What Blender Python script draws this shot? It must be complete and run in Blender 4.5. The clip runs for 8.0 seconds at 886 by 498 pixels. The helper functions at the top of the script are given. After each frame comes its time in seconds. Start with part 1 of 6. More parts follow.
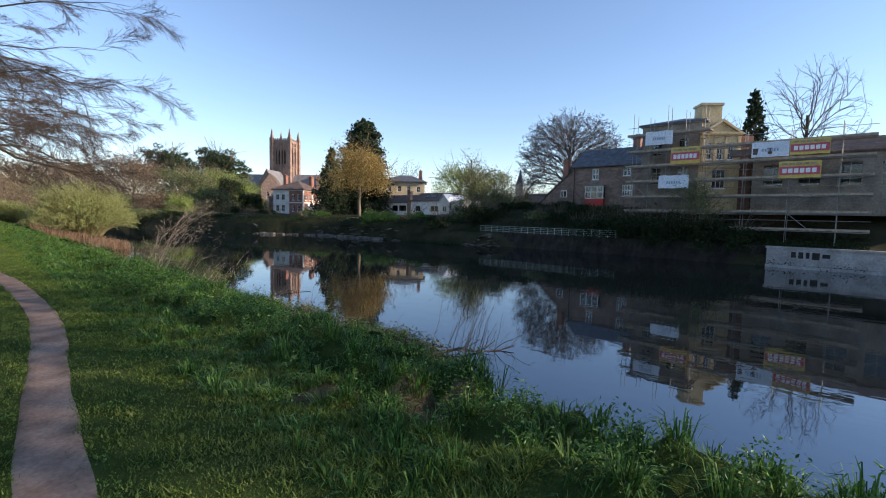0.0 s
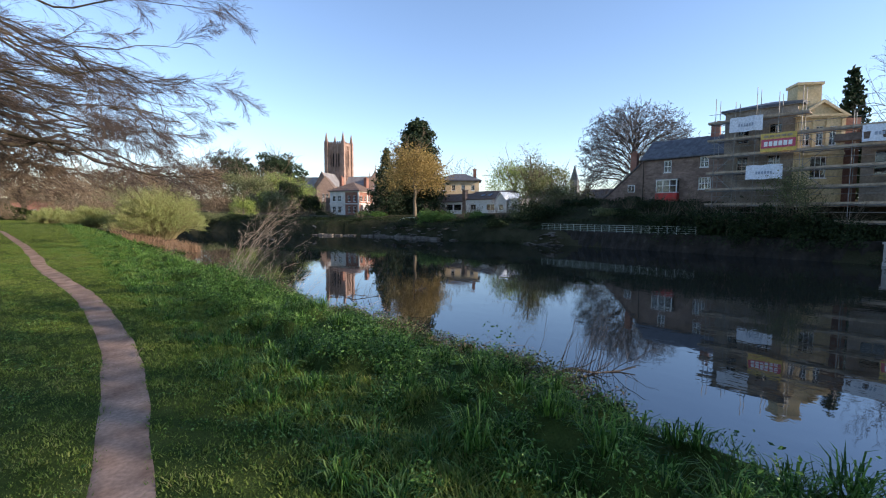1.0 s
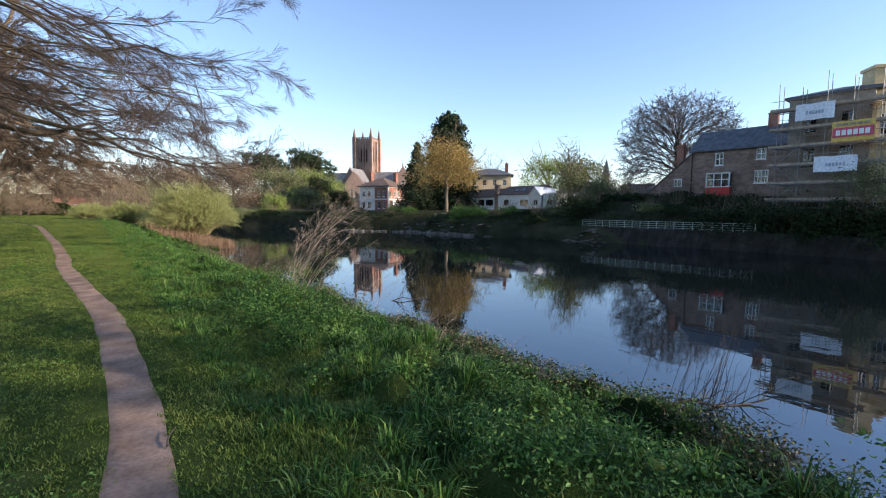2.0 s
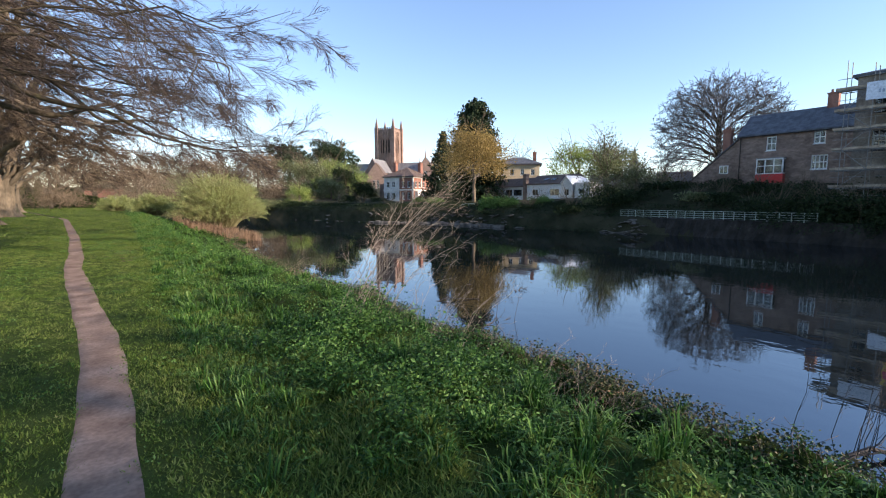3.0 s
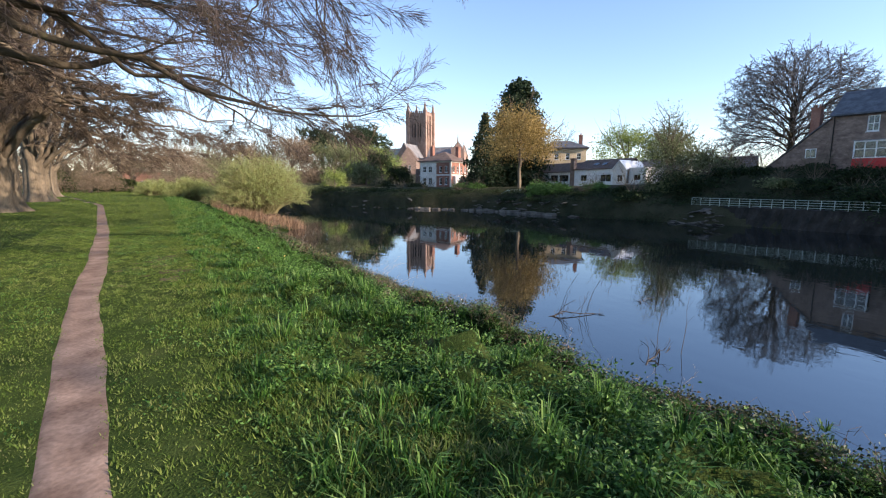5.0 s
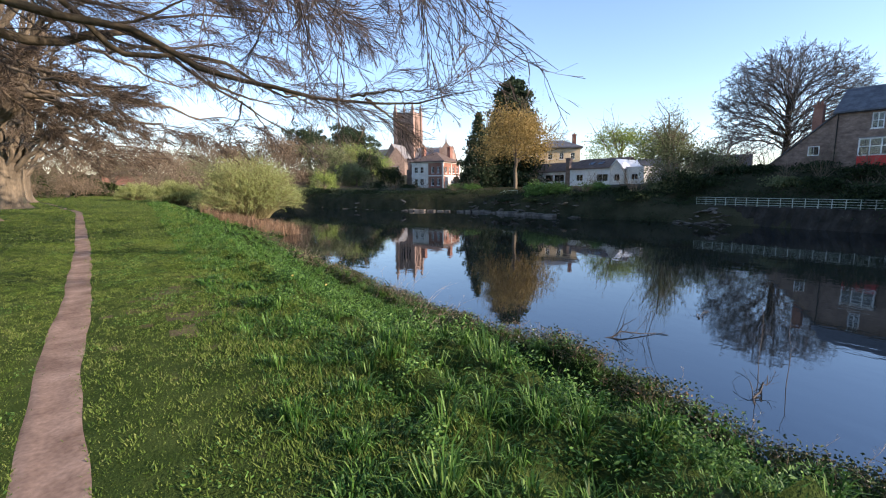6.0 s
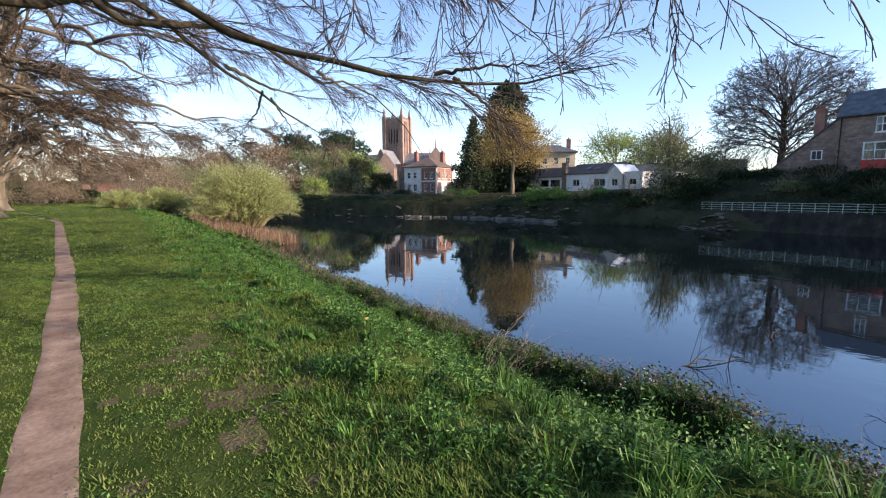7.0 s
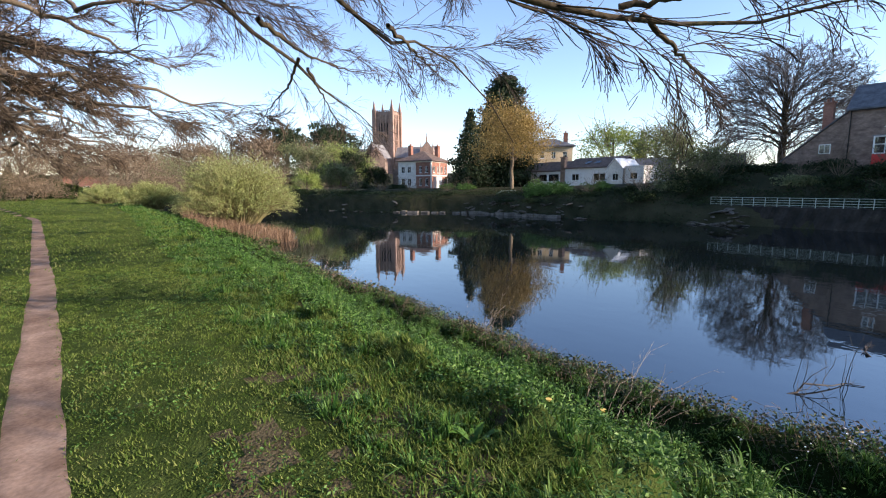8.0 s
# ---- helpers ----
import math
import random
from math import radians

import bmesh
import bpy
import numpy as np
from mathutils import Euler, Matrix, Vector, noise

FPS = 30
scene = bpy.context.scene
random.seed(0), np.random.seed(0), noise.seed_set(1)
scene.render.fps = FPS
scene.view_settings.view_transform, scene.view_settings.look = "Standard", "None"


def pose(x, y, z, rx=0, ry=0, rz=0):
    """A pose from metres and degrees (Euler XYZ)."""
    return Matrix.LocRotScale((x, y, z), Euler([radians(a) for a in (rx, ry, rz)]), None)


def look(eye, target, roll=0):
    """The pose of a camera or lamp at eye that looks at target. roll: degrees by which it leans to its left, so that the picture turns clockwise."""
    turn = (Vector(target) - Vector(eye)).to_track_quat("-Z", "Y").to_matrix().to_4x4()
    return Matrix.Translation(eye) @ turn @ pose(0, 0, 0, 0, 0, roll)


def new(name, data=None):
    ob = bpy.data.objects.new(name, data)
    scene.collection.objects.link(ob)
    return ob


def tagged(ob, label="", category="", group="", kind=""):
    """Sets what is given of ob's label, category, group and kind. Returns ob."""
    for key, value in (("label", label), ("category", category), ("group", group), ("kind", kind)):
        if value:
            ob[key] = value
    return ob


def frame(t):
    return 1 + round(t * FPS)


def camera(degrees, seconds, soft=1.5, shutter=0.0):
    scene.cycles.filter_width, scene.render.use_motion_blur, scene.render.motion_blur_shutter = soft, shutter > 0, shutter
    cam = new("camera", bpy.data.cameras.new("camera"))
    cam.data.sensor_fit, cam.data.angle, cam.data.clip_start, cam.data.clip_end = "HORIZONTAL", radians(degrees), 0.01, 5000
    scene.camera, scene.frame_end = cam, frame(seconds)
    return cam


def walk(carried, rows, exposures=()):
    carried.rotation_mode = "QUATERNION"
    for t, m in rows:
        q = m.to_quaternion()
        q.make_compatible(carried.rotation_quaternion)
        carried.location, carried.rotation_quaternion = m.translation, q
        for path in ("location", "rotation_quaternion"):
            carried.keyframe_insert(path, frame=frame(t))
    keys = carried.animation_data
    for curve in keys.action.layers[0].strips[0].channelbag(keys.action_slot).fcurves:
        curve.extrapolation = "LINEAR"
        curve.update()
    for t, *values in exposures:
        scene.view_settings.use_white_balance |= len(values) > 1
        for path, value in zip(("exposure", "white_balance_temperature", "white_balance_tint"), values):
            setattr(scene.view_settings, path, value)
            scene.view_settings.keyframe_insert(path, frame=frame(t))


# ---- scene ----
cam = camera(88.7, 8.0, soft=1.1)
PATH = [
    (0, (0.276, 0.587, 1.671), (1.741, 1.941, 1.522), 1.3),
    (0.1, (0.295, 0.85, 1.667), (1.738, 2.225, 1.51), 0.8),
    (0.5, (0.382, 1.885, 1.633), (1.74, 3.345, 1.474), 0.4),
    (1, (0.598, 3.185, 1.624), (1.907, 4.689, 1.468), 0.3),
    (1.5, (0.816, 4.508, 1.612), (2.088, 6.043, 1.454), 0.3),
    (2.8, (1.246, 8.043, 1.544), (2.401, 9.663, 1.335), 0.1),
    (3, (1.344, 8.586, 1.531), (2.491, 10.21, 1.315), -0.0),
    (3.5, (1.429, 9.923, 1.504), (2.537, 11.572, 1.278), -0.2),
    (4, (1.456, 11.236, 1.494), (2.497, 12.924, 1.238), -0.2),
    (4.5, (1.395, 12.617, 1.509), (2.412, 14.317, 1.231), -0.1),
    (4.7, (1.362, 13.17, 1.511), (2.386, 14.865, 1.235), 0.1),
    (5.8, (1.17, 16.216, 1.614), (2.27, 17.86, 1.319), 0.0),
    (6, (1.081, 16.75, 1.621), (2.178, 18.399, 1.345), -0.2),
    (6.5, (0.888, 18.056, 1.638), (1.989, 19.707, 1.392), -0.4),
    (7, (0.818, 19.343, 1.655), (1.963, 20.963, 1.402), -0.4),
    (7.5, (0.795, 20.638, 1.65), (1.983, 22.224, 1.376), -0.4),
    (8, (0.66, 22.018, 1.689), (1.844, 23.606, 1.412), -0.4),
]
walk(cam, [(t, look(eye, target, roll)) for t, eye, target, roll in PATH],
     exposures=[(0.0, 0.68, 6400, 17), (0.5, 0.78, 6400, 17), (1.5, 0.90, 6400, 17), (4.0, 1.02, 6400, 18), (8.0, 1.08, 6400, 19)])

# ---- light ----
SUN_EL, SUN_TO = radians(20.5), Vector((0.55, -0.83, 0.0)).normalized()
world = bpy.data.worlds.new("sky")
scene.world = world
world.use_nodes = True
wn = world.node_tree.nodes
sky = wn.new("ShaderNodeTexSky")
sky.sky_type = "NISHITA"
sky.sun_disc = False
sky.sun_elevation = SUN_EL
sky.sun_rotation = math.atan2(SUN_TO.x, SUN_TO.y)
sky.air_density, sky.dust_density, sky.ozone_density = 1.0, 0.2, 2.4
wn["Background"].inputs[1].default_value = 0.15
world.node_tree.links.new(sky.outputs[0], wn["Background"].inputs[0])
sun_data = bpy.data.lights.new("sun", "SUN")
sun_data.energy, sun_data.angle, sun_data.color = 5.0, radians(0.6), (1.0, 0.86, 0.68)
sun = new("sun", sun_data)
to_sun = SUN_TO * math.cos(SUN_EL) + Vector((0, 0, math.sin(SUN_EL)))
sun.matrix_world = Matrix.Translation((0, -20, 40)) @ to_sun.to_track_quat("Z", "Y").to_matrix().to_4x4()


# ---- materials ----
def material(name, c1, c2, scale=4.0, fine=40.0, rough=0.8, bump=0.2, island=0.0, through_light=0.0, metal=0.0, third=None, stretch=(1, 1, 1), spec=0.3):
    """Two colours mixed by coarse noise, broken by fine noise, with relief; island: variation from piece to piece."""
    m = bpy.data.materials.new(name)
    m.use_nodes = True
    nt = m.node_tree
    N, L = nt.nodes, nt.links
    bsdf = N["Principled BSDF"]
    geo = N.new("ShaderNodeNewGeometry")
    mp = N.new("ShaderNodeMapping")
    mp.inputs["Scale"].default_value = stretch
    L.new(geo.outputs["Position"], mp.inputs[0])
    n1 = N.new("ShaderNodeTexNoise")
    n1.inputs["Scale"].default_value, n1.inputs["Detail"].default_value = scale, 4
    n2 = N.new("ShaderNodeTexNoise")
    n2.inputs["Scale"].default_value, n2.inputs["Detail"].default_value = fine, 3
    L.new(mp.outputs[0], n1.inputs[0]), L.new(mp.outputs[0], n2.inputs[0])
    ramp = N.new("ShaderNodeValToRGB")
    ramp.color_ramp.elements[0].position, ramp.color_ramp.elements[1].position = 0.35, 0.65
    ramp.color_ramp.elements[0].color, ramp.color_ramp.elements[1].color = (*c1, 1), (*c2, 1)
    if third:
        e = ramp.color_ramp.elements.new(0.82)
        e.color = (*third, 1)
    if island:
        mx = N.new("ShaderNodeMix")
        mx.inputs[0].default_value = island
        L.new(n1.outputs[0], mx.inputs[2]), L.new(geo.outputs["Random Per Island"], mx.inputs[3])
        L.new(mx.outputs[0], ramp.inputs[0])
    else:
        L.new(n1.outputs[0], ramp.inputs[0])
    mul = N.new("ShaderNodeMix")
    mul.data_type, mul.blend_type = "RGBA", "MULTIPLY"
    mul.inputs[0].default_value = 0.55
    r2 = N.new("ShaderNodeValToRGB")
    r2.color_ramp.elements[0].position, r2.color_ramp.elements[1].position = 0.3, 0.7
    r2.color_ramp.elements[0].color, r2.color_ramp.elements[1].color = (0.55, 0.55, 0.55, 1), (1.2, 1.2, 1.2, 1)
    L.new(n2.outputs[0], r2.inputs[0])
    L.new(ramp.outputs[0], mul.inputs[6]), L.new(r2.outputs[0], mul.inputs[7])
    L.new(mul.outputs[2], bsdf.inputs["Base Color"])
    bsdf.inputs["Roughness"].default_value, bsdf.inputs["Metallic"].default_value = rough, metal
    bsdf.inputs["Specular IOR Level"].default_value = spec
    if bump:
        b = N.new("ShaderNodeBump")
        b.inputs["Strength"].default_value, b.inputs["Distance"].default_value = bump, 0.05
        L.new(n2.outputs[0], b.inputs["Height"])
        L.new(b.outputs[0], bsdf.inputs["Normal"])
    if through_light:
        tr = N.new("ShaderNodeBsdfTranslucent")
        L.new(mul.outputs[2], tr.inputs[0])
        ms = N.new("ShaderNodeMixShader")
        ms.inputs[0].default_value = through_light
        L.new(bsdf.outputs[0], ms.inputs[1]), L.new(tr.outputs[0], ms.inputs[2])
        L.new(ms.outputs[0], N["Material Output"].inputs[0])
    return m


def water_material():
    m = bpy.data.materials.new("river_water")
    m.use_nodes = True
    N, L = m.node_tree.nodes, m.node_tree.links
    bsdf = N["Principled BSDF"]
    bsdf.inputs["Base Color"].default_value = (0.005, 0.008, 0.010, 1)
    bsdf.inputs["Roughness"].default_value = 0.02
    bsdf.inputs["IOR"].default_value = 2.6
    bsdf.inputs["Specular Tint"].default_value = (0.80, 0.89, 1.0, 1)
    geo = N.new("ShaderNodeNewGeometry")
    mp = N.new("ShaderNodeMapping")
    mp.inputs["Scale"].default_value = (1.0, 0.55, 1.0)
    L.new(geo.outputs["Position"], mp.inputs[0])
    a, c, k = (N.new("ShaderNodeTexNoise") for _ in range(3))
    a.inputs["Scale"].default_value, a.inputs["Detail"].default_value = 1.6, 3
    c.inputs["Scale"].default_value, c.inputs["Detail"].default_value = 0.12, 2
    k.inputs["Scale"].default_value = 0.35
    for n in (a, c, k):
        L.new(mp.outputs[0], n.inputs[0])
    mul = N.new("ShaderNodeMath")
    mul.operation = "MULTIPLY"
    L.new(a.outputs[0], mul.inputs[0]), L.new(k.outputs[0], mul.inputs[1])
    add = N.new("ShaderNodeMath")
    add.inputs[1].default_value = 0.4
    L.new(mul.outputs[0], add.inputs[0])
    b = N.new("ShaderNodeBump")
    b.inputs["Strength"].default_value, b.inputs["Distance"].default_value = 0.17, 0.05
    L.new(add.outputs[0], b.inputs["Height"])
    L.new(b.outputs[0], bsdf.inputs["Normal"])
    return m


def glass_material():
    m = bpy.data.materials.new("window_glass")
    m.use_nodes = True
    bsdf = m.node_tree.nodes["Principled BSDF"]
    bsdf.inputs["Base Color"].default_value = (0.16, 0.18, 0.19, 1)
    bsdf.inputs["Roughness"].default_value = 0.02
    bsdf.inputs["Transmission Weight"].default_value = 0.85
    return m


M = {
    # dark ground colours: shade between blades and weeds is put into them
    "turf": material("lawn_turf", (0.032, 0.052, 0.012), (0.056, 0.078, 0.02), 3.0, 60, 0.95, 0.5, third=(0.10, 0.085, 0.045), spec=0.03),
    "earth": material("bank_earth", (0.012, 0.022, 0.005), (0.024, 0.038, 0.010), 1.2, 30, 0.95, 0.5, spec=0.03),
    "far_ground": material("far_bank_ground", (0.026, 0.028, 0.015), (0.056, 0.052, 0.03), 0.4, 8, 0.95, 0.4, spec=0.05),
    "path": material("trodden_earth", (0.185, 0.122, 0.09), (0.32, 0.222, 0.168), 2.6, 30, 0.95, 0.07, third=(0.36, 0.265, 0.205), spec=0.08),
    "grass": material("mown_grass", (0.07, 0.122, 0.02), (0.195, 0.245, 0.058), 0.9, 9, 0.65, 0, island=0.45, through_light=0.3, third=(0.25, 0.24, 0.10), spec=0.08),
    "long_grass": material("long_grass", (0.02, 0.066, 0.009), (0.105, 0.215, 0.036), 0.7, 4, 0.5, 0, island=0.6, through_light=0.22, third=(0.20, 0.29, 0.085), spec=0.18),
    "weed": material("weed_leaf", (0.02, 0.062, 0.011), (0.10, 0.205, 0.038), 0.7, 5, 0.5, 0, island=0.65, through_light=0.22, third=(0.17, 0.28, 0.075), spec=0.2),
    "bramble": material("bramble_leaf", (0.02, 0.036, 0.012), (0.075, 0.098, 0.036), 0.6, 8, 0.5, 0, island=0.6, through_light=0.15, third=(0.19, 0.12, 0.066), spec=0.2),
    "dead": material("dead_stem", (0.20, 0.155, 0.115), (0.40, 0.325, 0.245), 3, 40, 0.85, 0, island=0.7),
    "bramble_stem": material("bramble_stem", (0.07, 0.05, 0.038), (0.17, 0.125, 0.09), 3, 40, 0.85, 0, island=0.7),
    "soil": material("trodden_soil", (0.065, 0.056, 0.03), (0.12, 0.098, 0.058), 2.5, 40, 0.95, 0.6, third=(0.04, 0.05, 0.018), spec=0.03),
    "wet_wood": material("wet_wood", (0.03, 0.024, 0.02), (0.07, 0.055, 0.045), 3, 40, 0.7, 0.2),
    "bark": material("grey_brown_bark", (0.10, 0.078, 0.052), (0.195, 0.152, 0.102), 1.5, 14, 0.9, 0.6, third=(0.14, 0.15, 0.07), stretch=(1, 1, 0.35)),
    # mossy copy of the bark, darkened to hold the shade among overhanging limbs
    "limb_bark": material("mossy_grey_bark", (0.04, 0.033, 0.022), (0.088, 0.07, 0.046), 1.5, 14, 0.9, 0.5, third=(0.09, 0.095, 0.035), spec=0.08),
    "twig": material("winter_twig", (0.032, 0.025, 0.022), (0.085, 0.062, 0.048), 1.5, 20, 0.85, 0, island=0.6),
    # lighter copy of winter_twig, with sunlight on the further trees in its colour
    "pale_twig": material("lit_brown_twig", (0.06, 0.045, 0.032), (0.14, 0.105, 0.072), 1.5, 20, 0.85, 0, island=0.6, spec=0.1),
    "far_twig": material("grey_winter_twig", (0.085, 0.079, 0.08), (0.155, 0.146, 0.147), 1.0, 10, 0.9, 0, island=0.6, spec=0.1),
    "willow": material("young_willow_leaf", (0.22, 0.26, 0.08), (0.38, 0.42, 0.15), 0.6, 6, 0.6, 0, island=0.6, through_light=0.35),
    "willow_stem": material("willow_stem", (0.16, 0.14, 0.06), (0.27, 0.24, 0.11), 2, 20, 0.8, 0, island=0.6),
    "rust_reed": material("rusty_dry_reed", (0.13, 0.08, 0.05), (0.29, 0.19, 0.115), 1, 20, 0.9, 0, island=0.7),
    "bronze": material("bronze_young_leaf", (0.24, 0.165, 0.05), (0.42, 0.30, 0.10), 0.5, 4, 0.6, 0, island=0.55, through_light=0.35),
    "conifer": material("dark_conifer", (0.015, 0.032, 0.016), (0.05, 0.072, 0.034), 0.5, 4, 0.8, 0, island=0.6, through_light=0.1, spec=0.15),
    "evergreen": material("dark_evergreen", (0.011, 0.022, 0.008), (0.036, 0.055, 0.019), 0.6, 4, 0.6, 0, island=0.6, through_light=0.15, spec=0.15),
    "laurel": material("laurel_leaf", (0.07, 0.15, 0.025), (0.15, 0.26, 0.06), 0.6, 4, 0.6, 0, island=0.6, through_light=0.2),
    "spring": material("spring_leaf", (0.16, 0.23, 0.05), (0.32, 0.38, 0.10), 0.4, 4, 0.6, 0, island=0.6, through_light=0.35),
    "olive": material("olive_leaf", (0.10, 0.125, 0.05), (0.21, 0.22, 0.10), 0.4, 4, 0.7, 0, island=0.6, through_light=0.3),
    "brown_bud": material("brown_bud", (0.14, 0.105, 0.066), (0.25, 0.185, 0.12), 0.4, 4, 0.8, 0, island=0.6, through_light=0.2),
    "sandstone": material("red_sandstone", (0.235, 0.155, 0.12), (0.33, 0.228, 0.18), 0.35, 2.2, 0.9, 0.3, third=(0.21, 0.145, 0.115)),
    "rubble": material("brown_rubble_stone", (0.17, 0.118, 0.092), (0.295, 0.208, 0.165), 1.2, 3.5, 0.9, 0.6, third=(0.34, 0.22, 0.165), stretch=(1, 1, 2)),
    "brick": material("red_brick", (0.23, 0.105, 0.075), (0.32, 0.16, 0.115), 1.0, 9, 0.9, 0.2),
    "render_white": material("white_render", (0.62, 0.58, 0.52), (0.74, 0.70, 0.64), 0.8, 6, 0.85, 0.1),
    "cream": material("cream_render", (0.55, 0.43, 0.27), (0.66, 0.53, 0.35), 0.5, 5, 0.85, 0.1),
    "ochre": material("ochre_stucco", (0.50, 0.38, 0.21), (0.62, 0.49, 0.30), 0.5, 5, 0.85, 0.15, third=(0.5, 0.4, 0.26)),
    "grey_render": material("grey_stained_render", (0.18, 0.152, 0.125), (0.31, 0.265, 0.22), 0.5, 5, 0.9, 0.2),
    "slate": material("blue_grey_slate", (0.065, 0.07, 0.08), (0.12, 0.125, 0.14), 1.5, 8, 0.6, 0.3),
    "roof_brown": material("brown_roof_tile", (0.10, 0.07, 0.055), (0.17, 0.12, 0.095), 1.5, 8, 0.8, 0.3),
    "lead": material("lead_roof", (0.17, 0.165, 0.17), (0.25, 0.24, 0.24), 0.5, 4, 0.6, 0.1),
    "white_paint": material("white_paint", (0.74, 0.74, 0.72), (0.82, 0.82, 0.80), 2, 20, 0.5, 0),
    "red_paint": material("red_paint", (0.55, 0.035, 0.03), (0.62, 0.05, 0.045), 2, 20, 0.5, 0),
    # near-black: painted shade of rooms, also gutter, pipe, louvres and graffiti bars
    "black_and_shade": material("black_paint_and_shade", (0.02, 0.018, 0.016), (0.04, 0.035, 0.03), 1, 5, 0.9, 0),
    "galv": material("galvanised_steel", (0.19, 0.185, 0.17), (0.30, 0.29, 0.27), 3, 20, 0.55, 0, metal=0.3),
    "board": material("scaffold_board", (0.28, 0.22, 0.155), (0.44, 0.35, 0.26), 2, 20, 0.85, 0.1),
    "sheet_white": material("banner_sheet_white", (0.62, 0.66, 0.72), (0.72, 0.75, 0.80), 0.8, 5, 0.6, 0.1),
    "sheet_yellow": material("banner_sheet_yellow", (0.60, 0.43, 0.10), (0.68, 0.50, 0.14), 0.8, 5, 0.6, 0.05),
    "sheet_red": material("banner_print_red", (0.50, 0.08, 0.12), (0.56, 0.11, 0.15), 0.8, 5, 0.6, 0),
    "print_blue": material("banner_print_blue", (0.30, 0.36, 0.45), (0.36, 0.42, 0.50), 1, 5, 0.6, 0),
    "rail": material("railing_paint", (0.31, 0.36, 0.30), (0.43, 0.48, 0.41), 1, 10, 0.6, 0),
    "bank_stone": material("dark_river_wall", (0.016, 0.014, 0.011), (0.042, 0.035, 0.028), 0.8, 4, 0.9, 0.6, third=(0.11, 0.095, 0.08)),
    "pale_grey": material("pale_grey_concrete", (0.26, 0.245, 0.235), (0.38, 0.36, 0.345), 0.8, 5, 0.9, 0.2),
    "rock": material("weathered_stone", (0.075, 0.064, 0.052), (0.19, 0.165, 0.135), 1.5, 9, 0.9, 0.4),
    "glass": glass_material(),
    "water": water_material(),
}


# ---- mesh helpers ----
def mesh_of(name, V, F, mat):
    me = bpy.data.meshes.new(name)
    me.from_pydata(V.tolist() if isinstance(V, np.ndarray) else V, [], F.tolist() if isinstance(F, np.ndarray) else F)
    me.materials.append(M[mat])
    return me


def piece(name, V, F, mat, parent=None, label="", smooth=False):
    """A mesh object from vertices and faces."""
    ob = new(name, mesh_of(name, V, F, mat))
    if smooth:
        ob.data.polygons.foreach_set("use_smooth", [True] * len(ob.data.polygons))
    if parent:
        ob.parent = parent
    return tagged(ob, label) if label else ob


def part(name, bm, mat, parent, label=""):
    me = bpy.data.meshes.new(name)
    bm.to_mesh(me)
    bm.free()
    me.materials.append(M[mat])
    ob = new(name, me)
    ob.parent = parent
    return tagged(ob, label) if label else ob


def thing(name, x, y, z, turn, label, category, group="", kind=""):
    ob = new(name)
    ob.matrix_world = pose(x, y, z, 0, 0, turn)
    return tagged(ob, label, category, group, kind)


def box(bm, x0, x1, y0, y1, z0, z1):
    v = [bm.verts.new(p) for p in ((x0, y0, z0), (x1, y0, z0), (x1, y1, z0), (x0, y1, z0), (x0, y0, z1), (x1, y0, z1), (x1, y1, z1), (x0, y1, z1))]
    for f in ((3, 2, 1, 0), (4, 5, 6, 7), (0, 1, 5, 4), (1, 2, 6, 5), (2, 3, 7, 6), (3, 0, 4, 7)):
        bm.faces.new([v[i] for i in f])


def boxes(*rows):
    bm = bmesh.new()
    for r in rows:
        box(bm, *r)
    return bm


def solid(V, F):
    bm = bmesh.new()
    v = [bm.verts.new(p) for p in V]
    for f in F:
        bm.faces.new([v[i] for i in f])
    return bm


def moved(bm, m):
    bm.transform(m)
    return bm


def bar(bm, a, b, r, sides=6):
    """A round bar from a to b."""
    a, b = Vector(a), Vector(b)
    q = (b - a).to_track_quat("Z", "Y").to_matrix()
    rings = [[bm.verts.new(p + q @ Vector((r * math.cos(k), r * math.sin(k), 0))) for k in (i * math.tau / sides for i in range(sides))] for p in (a, b)]
    for i in range(sides):
        j = (i + 1) % sides
        bm.faces.new((rings[0][i], rings[0][j], rings[1][j], rings[1][i]))
    bm.faces.new(rings[0][::-1]), bm.faces.new(rings[1])


def one_bar(a, b, r, sides=6):
    bm = bmesh.new()
    bar(bm, a, b, r, sides)
    return bm


# ---- the river's two banks and the lie of the land ----
WATER = -3.0
# below y = 0 the near bank bulges out, unseen, to carry the shade tree
NEAR_Y = np.array([-80, -24, -8, 0, 3, 6, 10, 16, 26, 40, 57, 64, 74, 95, 130, 165, 220, 400])
NEAR_X = np.array([24.0, 22.0, 11.0, 6.2, 7.3, 8.1, 8.7, 9.1, 9.1, 9.6, 10.8, 14.2, 14.0, 9.0, -8.0, -45.0, -120, -400])
FAR_Y = np.array([-80, 8, 24, 41, 50, 62, 80, 91, 112, 135, 165, 200, 260, 400])
FAR_X = np.array([58.0, 59.3, 60.3, 58.2, 55.5, 52.8, 51.5, 43.0, 34.0, 22.0, -5.0, -45.0, -130, -360])
PATH_Y = np.array([-30, -5, 2.0, 5.1, 6.5, 7.9, 10.1, 12.5, 15.2, 17.0, 21.9, 25.4, 27.7, 31.7, 39.2, 54.7, 75.0, 110, 160])
PATH_X = np.array([-2.0, 0.1, 0.42, 0.66, 0.81, 1.0, 1.14, 1.12, 0.98, 0.77, 0.29, 0.14, -0.04, -0.3, -0.97, -2.34, -6.3, -14.0, -24.0])
WAVES = [(random.uniform(0, 7), random.uniform(0, 7)) for _ in range(12)]


